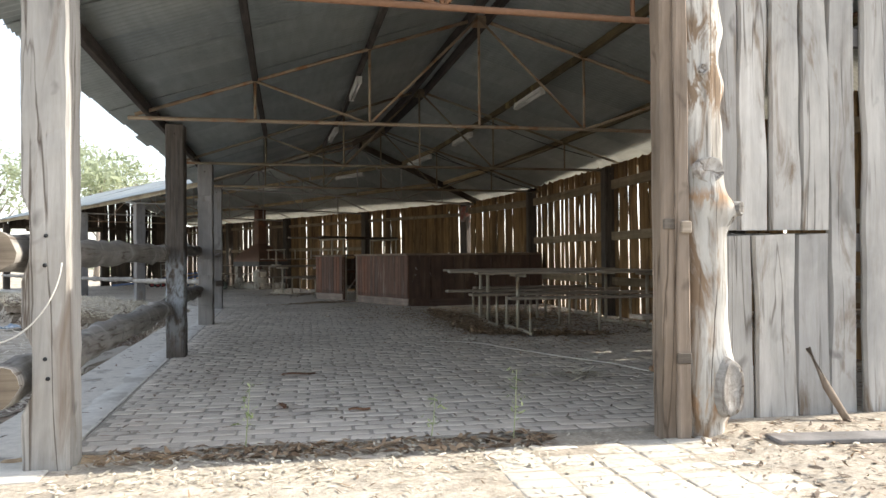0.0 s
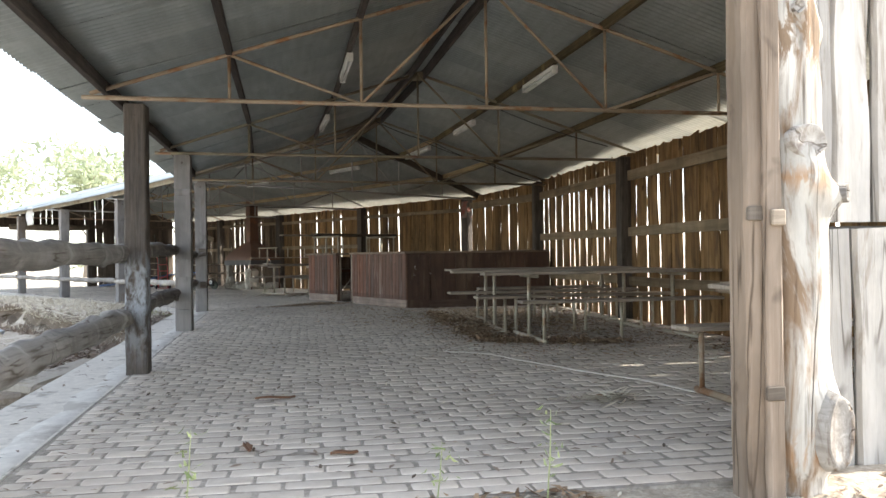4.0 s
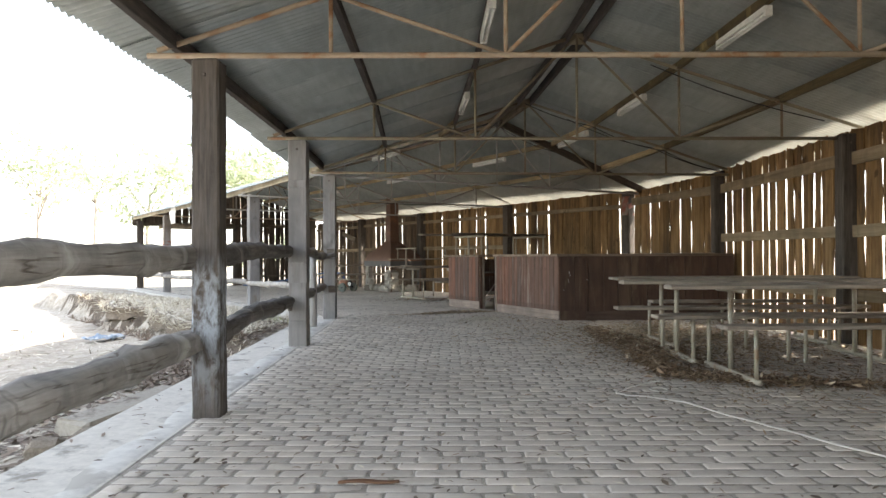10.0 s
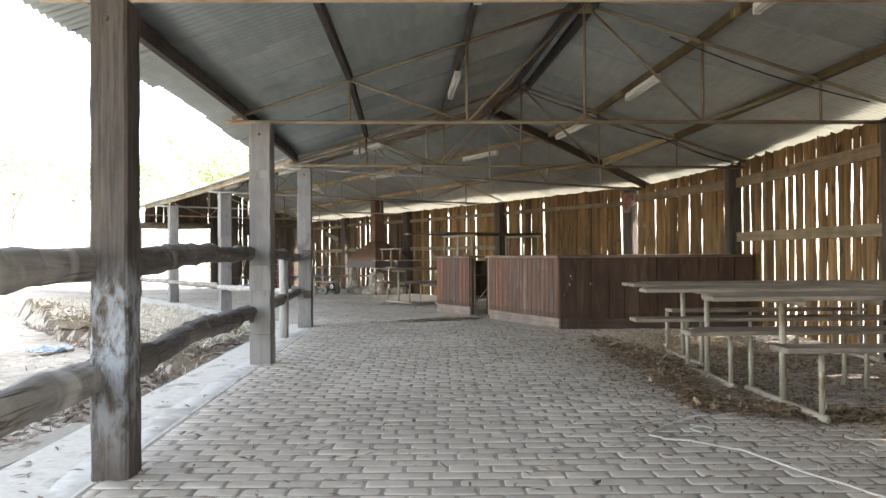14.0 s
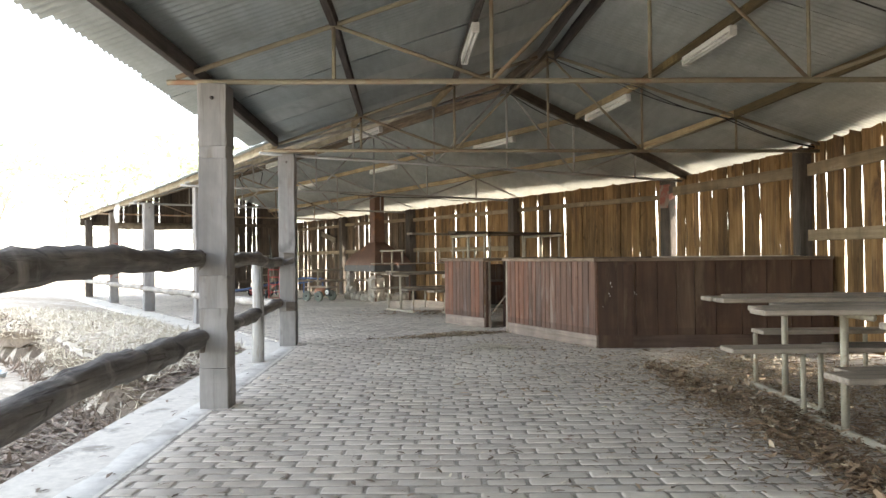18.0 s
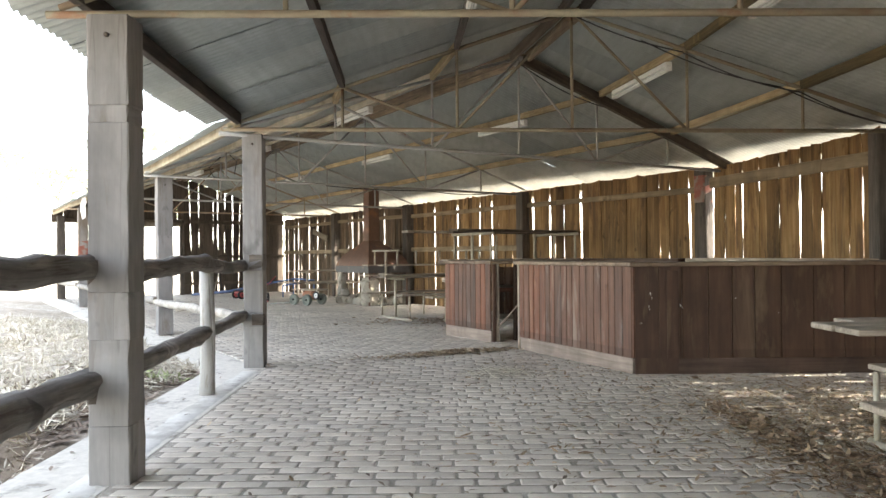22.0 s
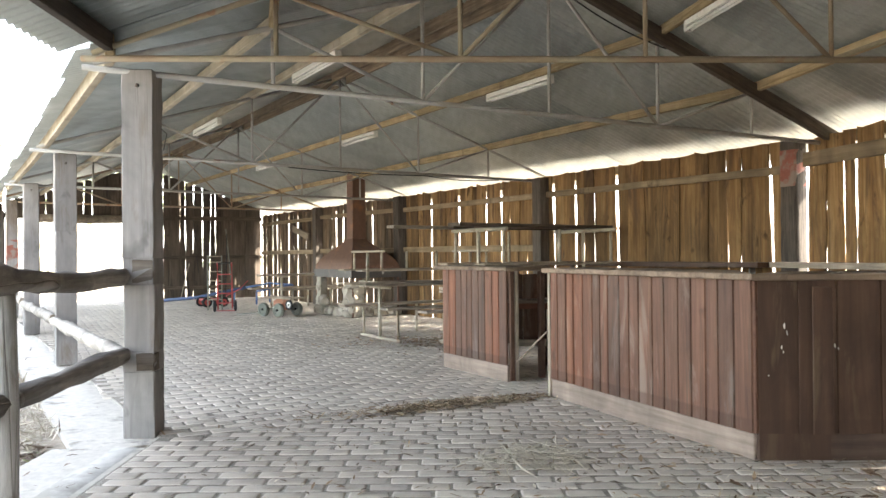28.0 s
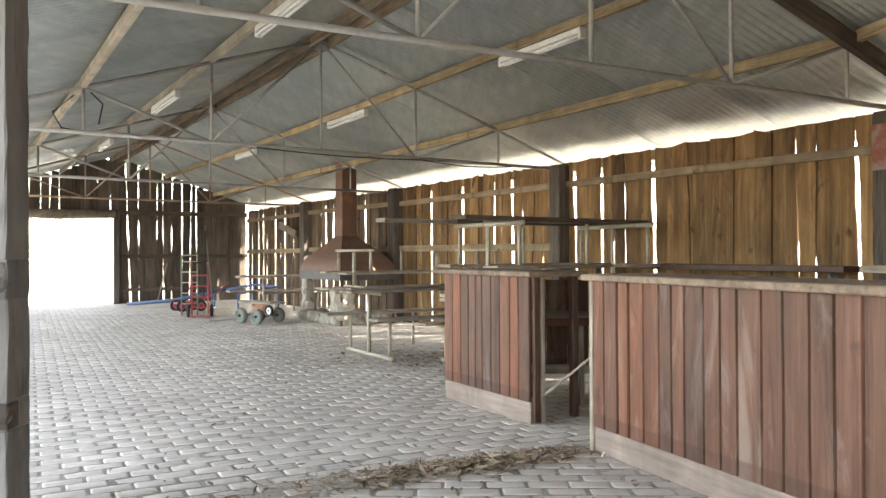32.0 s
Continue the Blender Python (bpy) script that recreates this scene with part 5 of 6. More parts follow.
for dx, dy, dl, w, rot, mat in ((-0.5, -0.42, 2.3, 0.2, 2, RAFTER), (0.1, -0.05, 2.05, 0.16, -3, BAR_TOP), (-0.75, 0.4, 1.5, 0.14, 4, TABLE_WOOD), (0.0, 0.36, 1.9, 0.18, -1, RAFTER)):
    pk = thing("loose_plank", "old plank laid over upturned table legs", "plank", m2 @ pose(dx, dy, 1.33, 0, 0, rot), "loose planks")
    v, f, m9 = board_between((0, 0, 0), (dl, 0, 0), w, 0.034)
    part("plank", mesh_of("plank", v, f, mat), pk, m9)
st3 = copy_thing(tb, pose(in_b(9.3, 4.35).x, in_b(9.3, 4.35).y, 0, 0, 0, ang_b + 4))
tagged(st3, "pale plank picnic table against the far slab wall")


# ---- hearth and hood ----
hearth = thing("hearth", "open hearth of rough pale stones under a rusty hood", "fireplace", pose(in_b(7.55, 5.05).x, in_b(7.55, 5.05).y, 0, 0, 0, ang_b))
rr = random.Random(12)


def boulder(sx, sy, sz, seed):
    bm = bmesh.new()
    bmesh.ops.create_icosphere(bm, subdivisions=2, radius=1)
    for v in bm.verts:
        k = 1 + 0.28 * noise.noise(v.co * 1.3 + Vector((seed, 0, 0)))
        v.co = Vector((max(-0.8, min(0.8, v.co.x)) * sx * k, max(-0.8, min(0.8, v.co.y)) * sy * k, max(-0.75, min(0.8, v.co.z)) * sz * k + sz * 0.72))
    me = bpy.data.meshes.new("stone")
    bm.to_mesh(me)
    bm.free()
    me.materials.append(STONE)
    return me


for k in range(26):
    side = k % 13
    if side < 7:
        x, y = -0.42 + rr.uniform(-0.04, 0.04), -0.6 + side * 0.2
    else:
        x, y = -0.35 + (side - 6) * 0.13, -0.62 if k < 13 else 0.62
    lift = 0.17 if k >= 13 and side < 7 and side in (0, 5, 6) else 0.0
    part("stone", boulder(rr.uniform(0.09, 0.13), rr.uniform(0.1, 0.14), rr.uniform(0.09, 0.13), k), hearth, pose(x, y, lift, 0, 0, rr.uniform(0, 90)))
part("hearth_slab", box("hearth_slab", 0.8, 1.2, 0.12, STONE, 0.02, 1, 0.004, 3), hearth)
part("pillar", box("pillar", 0.3, 0.34, 0.56, STONE, 0.06, 6, 0.03, 3), hearth, Matrix.Translation((-0.34, -0.58, 0)))
part("pillar", box("pillar", 0.16, 0.15, 0.66, STONE, 0.03, 7, 0.02, 6), hearth, Matrix.Translation((-0.38, 0.62, 0)))
hood = thing("hearth_hood", "rusty brown sheet metal hood with a square flue", "hood", pose(in_b(7.55, 5.05).x, in_b(7.55, 5.05).y, 0, 0, 0, ang_b))


def frustum(a, b2, z0, z1, bell=False, n7=10):
    v, f = [], []
    for k in range(n7 + 1):
        t = k / n7
        s2 = t if not bell else 0.16 * t + 0.84 * t * t * (3 - 2 * t) * (0.35 + 0.65 * t)
        x, y = lerp(a[0], b2[0], s2) / 2, lerp(a[1], b2[1], s2) / 2
        v += [(-x, -y, lerp(z0, z1, t)), (x, -y, lerp(z0, z1, t)), (x, y, lerp(z0, z1, t)), (-x, y, lerp(z0, z1, t))]
    for k in range(n7):
        for j in range(4):
            f.append((4 * k + j, 4 * k + (j + 1) % 4, 4 * k + 4 + (j + 1) % 4, 4 * k + 4 + j))
    return v, f


for nm, a, b2, z0, z1, mat, bu in (("band", (0.92, 1.52), (0.92, 1.52), 0.65, 0.785, BAND_METAL, False), ("skirt", (0.90, 1.50), (0.26, 0.27), 0.787, 1.30, HOOD_METAL, True), ("flue", (0.25, 0.25), (0.23, 0.23), 1.302, 2.62, HOOD_METAL, False)):
    v, f = frustum(a, b2, z0, z1, bu)
    me = mesh_of(nm, v, f, mat)
    ob = part(nm, me, hood)
    sol = ob.modifiers.new("thickness", "SOLIDIFY")
    sol.thickness = 0.004
for x in (-0.42, 0.42):
    for y in (-0.72, 0.72):
        part("leg", bar_between("leg", (x, y, 0.0), (x, y, 0.68), 0.02, HOOD_METAL, 8), hood)


# ---- trolleys by the far wall ----
def wheel(parent, c, rad, wid, turn, tyre=BLACK, rim=WHITE, name="wheel"):
    m = pose(c[0], c[1], c[2], 0, 0, turn)
    prof = [(rad * 0.62, -wid / 2), (rad * 0.9, -wid / 2), (rad, -wid / 4), (rad, wid / 4), (rad * 0.9, wid / 2), (rad * 0.62, wid / 2)]
    n8 = 18
    v = [(p[0] * math.cos(6.283 * k / n8), p[1], p[0] * math.sin(6.283 * k / n8)) for k in range(n8) for p in prof]
    f = [(k * 6 + j, k * 6 + (j + 1) % 6, ((k + 1) % n8) * 6 + (j + 1) % 6, ((k + 1) % n8) * 6 + j) for k in range(n8) for j in range(6)]
    w2 = part(name, mesh_of("tyre", v, f, tyre, True), parent, m)
    v, f = tube_data([(0, -wid * 0.3, 0), (0, wid * 0.3, 0)], [rad * 0.63, rad * 0.63], 14)
    part("rim", mesh_of("rim", v, f, rim), w2)
    v, f = tube_data([(0, -wid * 0.7, 0), (0, wid * 0.7, 0)], [rad * 0.16, rad * 0.16], 8)
    part("hub", mesh_of("hub", v, f, BLACK), w2)
    return w2


def pipe_part(parent, name, pts, rad, mat):
    v, f = tube_data(pts, [rad] * len(pts), 8)
    return part(name, mesh_of(name, v, f, mat, True), parent)


ht = thing("hand_truck", "red upright hand truck with black wheels", "trolley", pose(-3.78, 26.05, 0, 0, 0, 20) @ Matrix.Scale(0.8, 4))
for x in (-0.16, 0.16):
    pipe_part(ht, "side_rail", [(x, 0.0, 0.05), (x, 0.06, 0.75), (x, 0.16, 1.08), (x, 0.28, 1.12)], 0.018, RED)
for z in (0.2, 0.42, 0.64, 0.86):
    pipe_part(ht, "cross_bar", [(-0.16, 0.03 + 0.03 * z, z), (0.16, 0.03 + 0.03 * z, z)], 0.014, RED)
pipe_part(ht, "handle", [(-0.16, 0.28, 1.12), (0.16, 0.28, 1.12)], 0.018, BLACK)
part("toe_plate", box("toe_plate", 0.4, 0.26, 0.012, RED, 0.003), ht, Matrix.Translation((0, -0.13, 0.03)))
wheel(ht, (-0.23, 0.08, 0.13), 0.13, 0.06, 90)
wheel(ht, (0.23, 0.08, 0.13), 0.13, 0.06, 90)

tri = thing("garden_cart", "red garden cart with black tyres and pale rims", "cart", pose(-4.45, 27.5, 0, 0, 0, 35) @ Matrix.Scale(0.68, 4))
part("tray", box("tray", 0.7, 0.4, 0.05, RED, 0.02), tri, Matrix.Translation((0, 0, 0.2)))
pipe_part(tri, "handle", [(0.4, 0, 0.3), (0.85, 0.02, 0.5), (1.1, 0, 0.75)], 0.014, RED)
pipe_part(tri, "axle", [(-0.25, -0.3, 0.15), (-0.25, 0.3, 0.15)], 0.012, BLACK)
pipe_part(tri, "axle", [(0.25, -0.3, 0.15), (0.25, 0.3, 0.15)], 0.012, BLACK)
for x in (-0.25, 0.25):
    for y in (-0.28, 0.28):
        wheel(tri, (x, y, 0.15), 0.15, 0.07, 0, BLACK, RED)

ct = thing("flat_cart", "flat grey cart with rust-red bed and fat grey tyres", "cart", pose(-2.48, 24.9, 0, 0, 0, -36) @ Matrix.Scale(0.64, 4))
part("bed", box("bed", 1.15, 0.5, 0.04, TABLE_WOOD, 0.006), ct, Matrix.Translation((0, 0, 0.47)))
part("motor_box", box("motor_box", 0.5, 0.34, 0.26, TANK, 0.08, 3, 0.012, 4), ct, pose(0.05, -0.05, 0.2, 0, 8, 0), "dull orange-red tin tank")
pipe_part(ct, "axle", [(-0.42, -0.3, 0.19), (-0.42, 0.3, 0.19)], 0.018, GREY_RUBBER)
pipe_part(ct, "axle", [(0.2, -0.3, 0.18), (0.2, 0.3, 0.18)], 0.018, GREY_RUBBER)
for x, y in ((-0.42, -0.28), (0.2, -0.32), (-0.42, 0.28), (0.2, 0.32)):
    wheel(ct, (x, y, 0.18), 0.18, 0.12, 0, GREY_RUBBER, GREY_RUBBER)
wheel(ct, (0.58, -0.3, 0.33), 0.13, 0.05, 0, BLACK, WHITE, "spare_wheel")
pipe_part(ct, "draw_bar", [(-0.6, 0, 0.12), (-1.0, -0.25, 0.05), (-1.35, -0.45, 0.03)], 0.014, GREY_RUBBER)
ld = thing("step_ladder", "small grey metal ladder standing beside the hand truck", "ladder", pose(-4.1, 26.5, 0, -8, 0, 18))
for x in (-0.13, 0.13):
    pipe_part(ld, "side_rail", [(x, 0, 0.0), (x, 0, 1.05)], 0.013, GREY_RUBBER)
for z in (0.2, 0.38, 0.56, 0.74, 0.92, 1.03):
    pipe_part(ld, "rung", [(-0.13, 0, z), (0.13, 0, z)], 0.01, PIPE)
BLUE_DULL = painted("dull_blue", (0.05, 0.075, 0.15), 0.6, wear=(0.1, 0.09, 0.08), amount=0.58)
for nm, pts, mat, lab in (("blue_bar", [(-6.3, 29.3, 0.02), (-5.2, 28.9, 0.12), (-4.0, 28.3, 0.35)], BLUE_DULL, "long blue steel bar leaning on a cart"),
                          ("trestle", [(-4.3, 28.6, 0.3), (-3.6, 28.9, 0.42), (-3.0, 28.4, 0.40), (-3.7, 28.1, 0.28)], BLUE, "blue tubular steel frame by the slab wall")):
    b9 = thing(nm, lab, "frame")
    pipe_part(b9, "bar", pts, 0.02 if nm == "trestle" else 0.035, mat)
    if nm == "trestle":
        for p in pts:
            pipe_part(b9, "leg", [(p[0], p[1], 0), p], 0.02, mat)
for k, (x, y, dx, dy, h, mat) in enumerate(((-5.95, 30.0, 0.15, 0.2, 0.85, PIPE), (-5.75, 30.1, -0.15, 0.15, 0.8, BLACK), (-4.3, 27.9, -0.1, 0.5, 1.5, BLACK), (-4.15, 28.0, -0.3, 0.5, 1.6, GREY_RUBBER))):
    pl = thing("leaning_rod", "thin metal rod leaning on the gable slabs", "rod", group="leaning rods")
    pipe_part(pl, "rod", [(x, y, 0), (x + dx, y + dy, h)], 0.012, mat)
bxs = thing("fuse_board", "crooked pale board nailed on the far slab wall", "board")
beam("plank", in_b(11.0, 5.6, 1.42), in_b(11.9, 5.6, 1.62), 0.03, 0.14, LOG_END, bxs)


# ---- fluorescent lamps under the purlins ----
def batten(p, q, drop, label="white twin fluorescent batten under a purlin"):
    p, q = Vector(p), Vector(q)
    lt = thing("batten_light", label, "lamp", group="fluorescent battens")
    d9 = (q - p).normalized()
    dz = Vector((0, 0, -drop))
    s9 = Vector((-d9.y, d9.x, 0))
    beam("body", p + dz, q + dz, 0.062, 0.045, WHITE, lt)
    for o in (-0.018, 0.018):
        part("tube", bar_between("tube", p + dz + d9 * 0.03 + s9 * o - Vector((0, 0, 0.044)), q + dz - d9 * 0.03 + s9 * o - Vector((0, 0, 0.044)), 0.014, TUBE, 8), lt)
    for e in (p, q):
        w = d9 if e is p else -d9
        beam("end_cap", e + dz - w * 0.004 - Vector((0, 0, 0.035)), e + dz + w * 0.03 - Vector((0, 0, 0.035)), 0.06, 0.05, WHITE, lt)
    return lt


for i, fr, t0, t1 in ((1, 4 / 6, 0.37, 0.67), (2, 4 / 6, 0.33, 0.63), (3, 4 / 6, 0.16, 0.76), (4, 4 / 6, 0.34, 0.61), (5, 4 / 6, 0.3, 0.575), (6, 4 / 6, 0.33, 0.58),
                      (1, 2 / 6, 0.31, 0.60), (2, 2 / 6, 0.3, 0.61), (4, 2 / 6, 0.38, 0.65), (5, 2 / 6, 0.32, 0.61), (6, 2 / 6, 0.33, 0.60)):
    a, b2 = on_station(i, fr, 0.02), on_station(i + 1, fr, 0.02)
    batten(lerp(a, b2, t0), lerp(a, b2, t1), 0.03)


# ---- litter ----
def leaf_quads(n9, place, size, seed, curl=0.3, ratio=3.5, lay=0.25):
    rr = random.Random(seed)
    V, F = [], []
    for k in range(n9):
        x, y, z = place(rr)
        l = size * rr.uniform(0.5, 1.5)
        w = l / (ratio * rr.uniform(0.7, 1.4))
        m9 = Matrix.Translation((x, y, z)) @ Euler((rr.gauss(0, lay), rr.gauss(0, lay), rr.uniform(0, 6.28))).to_matrix().to_4x4()
        c = curl * l * rr.uniform(0.1, 0.6)
        o = len(V)
        for p in ((-l / 2, -w * 0.2, 0), (-l / 2, w * 0.2, 0), (0, -w / 2, c * 0.5), (0, w / 2, c * 0.5), (l / 2, -w * 0.1, 0), (l / 2, w * 0.1, 0)):
            q = m9 @ Vector(p)
            V.append((q.x, q.y, max(q.z, z - 0.002)))
        F += [(o, o + 2, o + 3, o + 1), (o + 2, o + 4, o + 5, o + 3)]
    return V, F


def litter(name, label, mat, n9, place, size, seed, **kw):
    V, F = leaf_quads(n9, place, size, seed, **kw)
    return tagged(new(name, mesh_of(name, V, F, mat)), label, "litter", kind="stuff")


def blob(cx, cy, sx, sy, z0=0.004, pile=0.03, turn=0.0):
    c, s = math.cos(turn), math.sin(turn)
    def place(rr):
        a, b2 = rr.gauss(0, 1), rr.gauss(0, 1)
        x, y = a * sx, b2 * sy
        return cx + x * c - y * s, cy + x * s + y * c, z0 + rr.random() * pile * math.exp(-(a * a + b2 * b2) / 2)
    return place


litter("leaf_litter", "dry brown leaves and bark drifted round the tables", LITTER, 3600, blob(2.3, 11.6, 0.30, 0.9, pile=0.06), 0.05, 1, ratio=4)
litter("leaf_litter", "dry brown leaves under the picnic tables", LITTER, 2600, blob(3.1, 11.3, 0.7, 1.3), 0.05, 2, ratio=4)
litter("leaf_litter", "dry leaves and twigs before the bar", LITTER, 1300, blob(2.85, 13.5, 0.5, 0.6), 0.05, 3, ratio=5)
DRIFT = ((2.0, 13.9), (2.04, 13.0), (2.14, 12.1), (2.0, 11.0), (2.0, 10.25), (2.35, 10.0), (2.7, 9.88), (3.2, 9.7))


def along_drift(rr):
    k = rr.randrange(len(DRIFT) - 1)
    t = rr.random()
    a, b2 = DRIFT[k], DRIFT[k + 1]
    w = 0.10 + 0.07 * noise.noise((k + t, 3, 3))
    return lerp(a[0], b2[0], t) + rr.gauss(0.06, w), lerp(a[1], b2[1], t) + rr.gauss(0, w), 0.004 + 0.04 * rr.random() ** 2


litter("leaf_litter", "brown leaves and bark drifted along the table runners", LITTER, 3400, along_drift, 0.062, 51, ratio=3.6, lay=0.4)
litter("leaf_litter", "tan curled leaves along the table runners", TAN_LEAF, 500, along_drift, 0.06, 52, ratio=4, lay=0.45)
litter("leaf_litter", "pale curled leaves and twigs round the tables", STRAW, 900, blob(2.35, 11.7, 0.38, 1.0, pile=0.06), 0.05, 35, ratio=5)
litter("leaf_litter", "tan leaves and straw heaped before the bar", TAN_LEAF, 6000, blob(2.85, 13.1, 0.5, 0.9, pile=0.05), 0.042, 43, ratio=4, lay=0.4)
litter("leaf_litter", "pale twigs and stalks before the bar", STRAW, 900, blob(2.5, 13.7, 0.6, 0.6), 0.11, 33, ratio=18)
litter("leaf_litter", "line of swept leaves across the paving joint", LITTER, 620, blob(0.3, 16.83, 0.5, 0.07, turn=0.45), 0.07, 4, ratio=6)
litter("leaf_litter", "pale stalks in the swept line of leaves", STRAW, 260, blob(0.4, 16.87, 0.4, 0.08, turn=0.45), 0.09, 34, ratio=14)
litter("leaf_litter", "tan curled leaves in the swept line", TAN_LEAF, 700, blob(0.42, 16.87, 0.32, 0.07, pile=0.04, turn=0.45), 0.06, 45, ratio=4.5, lay=0.4)
litter("dry_grass_tuft", "small heap of dry grass on the pavers", STRAW, 330, blob(0.75, 15.4, 0.17, 0.13, pile=0.05), 0.17, 5, ratio=30)
litter("leaf_litter", "pale scraps of leaf and straw on the pavers", STRAW, 900, lambda rr: (rr.uniform(-0.9, 3.8), rr.uniform(6.5, 17), 0.004), 0.036, 36, lay=0.2)
def on_strip(rr):
    y = rr.uniform(5.6, 15.6)
    return left_edge(y) - rr.uniform(0.06, 0.5), y, -0.001


litter("leaf_litter", "leaves blown onto the concrete strip", BARK_LITTER, 110, on_strip, 0.05, 44, lay=0.15)
litter("leaf_litter", "leaves and twigs strewn between tables and bar", LITTER, 1500, lambda rr: (3.6 - abs(rr.gauss(0, 1.35)), rr.uniform(8.8, 15.2), 0.004), 0.055, 37, ratio=5, lay=0.2)
litter("leaf_litter", "pale twigs strewn between tables and bar", STRAW, 420, lambda rr: (3.4 - abs(rr.gauss(0, 1.3)), rr.uniform(8.8, 15.2), 0.005), 0.09, 38, ratio=14, lay=0.12)
litter("leaf_litter", "scattered leaves and crumbs on the pavers", BARK_LITTER, 2600, lambda rr: (rr.uniform(-0.9, 3.8), rr.uniform(5.6, 17), 0.004), 0.042, 6, lay=0.16)
litter("leaf_litter", "scattered leaves on the rear pavers", BARK_LITTER, 1100, lambda rr: tuple(in_b(rr.uniform(0, 13), rr.uniform(0.4, 5.2), 0.004)), 0.05, 7, lay=0.1)
litter("leaf_litter", "leaves and bark scraps strewn before the bar", LITTER, 800, lambda rr: (rr.gauss(1.7, 0.9), rr.uniform(12.2, 16.4), 0.004), 0.055, 54, lay=0.25)
litter("leaf_litter", "pale leaf scraps strewn before the bar", TAN_LEAF, 420, lambda rr: (rr.gauss(1.6, 0.9), rr.uniform(12.2, 16.4), 0.005), 0.055, 55, ratio=5, lay=0.25)
litter("leaf_litter", "leaf drift under the stacked tables", LITTER, 700, blob(0.25, 20.7, 0.6, 0.4), 0.07, 8)
litter("leaf_litter", "dry grass wisps beside the front table", STRAW, 90, blob(2.03, 7.0, 0.12, 0.1, pile=0.03), 0.14, 9, ratio=12)
litter("leaf_litter", "leaf litter along the foot of the slab wall", LITTER, 900, lambda rr: (4.2 - abs(rr.gauss(0, 0.3)), rr.uniform(5.8, 15.2), 0.004), 0.07, 10)
for k, (x, y, a, l) in enumerate(((0.1, 7.44, 5, 0.24), (0.03, 6.2, 100, 0.16), (0.45, 6.0, 10, 0.12), (2.05, 7.05, 20, 0.2))):
    bs = thing("bark_strip", "curled orange-brown strip of bark on the pavers", "bark")
    V = []
    for i in range(7):
        for j in range(4):
            V.append(((i / 6 - 0.5) * l, (j / 3 - 0.5) * 0.045 * (1 - 0.5 * abs(i / 3 - 1)), 0.006 + 0.012 * abs(j / 1.5 - 1) + 0.004 * math.sin(i)))
    F = [(i * 4 + j, i * 4 + j + 1, i * 4 + j + 5, i * 4 + j + 4) for i in range(6) for j in range(3)]
    ob = part("strip", mesh_of("strip", V, F, RUSTY, True), bs)
    ob.modifiers.new("thickness", "SOLIDIFY").thickness = 0.003
    bs.matrix_basis = pose(x, y, 0, 0, 0, a)

# rope across the floor
pts = []
ctrl = [(1.95, 10.0), (1.79, 9.93), (1.62, 9.74), (1.48, 9.5), (1.52, 9.41), (1.64, 9.36), (1.82, 9.17), (1.92, 8.85), (2.06, 8.48), (2.25, 8.0), (2.48, 7.55), (2.6, 7.05), (2.78, 6.6), (2.95, 6.2)]
for a, b2 in zip(ctrl, ctrl[1:]):
    for k in range(6):
        t = k / 6
        pts.append((lerp(a[0], b2[0], t) + 0.015 * noise.noise((a[0] * 9, t * 2, 1)), lerp(a[1], b2[1], t) + 0.02 * noise.noise((t * 2, a[1] * 9, 4)), 0.008))
v, f = tube_data(pts, [0.0048] * len(pts), 6)
tagged(new("rope", mesh_of("rope", v, f, ROPE, True)), "pale frayed rope trailing across the pavers", "rope")
loop = [(1.78 + 0.055 * math.cos(a / 3), 9.62 + 0.075 * math.sin(a / 3), 0.008) for a in range(-4, 14)]
v, f = tube_data(loop, [0.0048] * len(loop), 6)
tagged(new("rope_loop", mesh_of("rope_loop", v, f, ROPE, True)), "loose loop of pale rope on the pavers", "rope")
wr = [(-0.80 - 0.42 * t ** 1.6, 5.05 - 0.03 * t, 0.83 - 0.36 * math.sin(min(1.0, t * 1.25) * 1.45) + 0.05 * t * t) for t in [k / 14 for k in range(15)]]
v, f = tube_data(wr, [0.0035] * len(wr), 6)
tagged(new("cord", mesh_of("cord", v, f, ROPE, True)), "pale cord looped from the gate post", "cord")


# ---- yard outside ----
def on_ground(x0, x1, y0, y1, keep=lambda x, y: True, dz=0.005):
    def place(rr):
        for _ in range(30):
            x, y = rr.uniform(x0, x1), rr.uniform(y0, y1)
            if keep(x, y):
                break
        return x, y, ground_z(x, y) + dz
    return place


out_left = lambda x, y: x < left_edge(y) - 0.55
bank_side = lambda x, y: ((x + 2.5) * 5.3 + (y - 13.7) * 3.9) / 6.58
litter("yard_litter", "dark bark and leaf litter along the concrete strip", BARK_LITTER, 2600, on_ground(-2.6, -1.3, 6.5, 15.8, out_left), 0.10, 21)
litter("yard_litter", "dark bark, twigs and leaves beside the bank", BARK_LITTER, 2600, on_ground(-2.9, -1.6, 11.2, 15.9, out_left, 0.012), 0.11, 30, ratio=6, lay=0.4)
litter("yard_litter", "pale straw and leaves on the yard", STRAW, 2600, on_ground(-6.5, -1.6, 6.5, 15, out_left), 0.11, 22, ratio=8)
litter("dry_grass", "dry grass on the bank between the sheds", STRAW, 8000, on_ground(-7, -1.9, 12, 21, lambda x, y: out_left(x, y) and bank_side(x, y) > -0.1, 0.03), 0.13, 23, ratio=13, lay=0.7)
litter("bank_roots", "dark root fringe along the cut edge of the bank", BARK_LITTER, 1500, on_ground(-7, -1.9, 9, 21, lambda x, y: out_left(x, y) and -0.3 < bank_side(x, y) < 0.1, 0.02), 0.13, 29, ratio=9, lay=1.0)
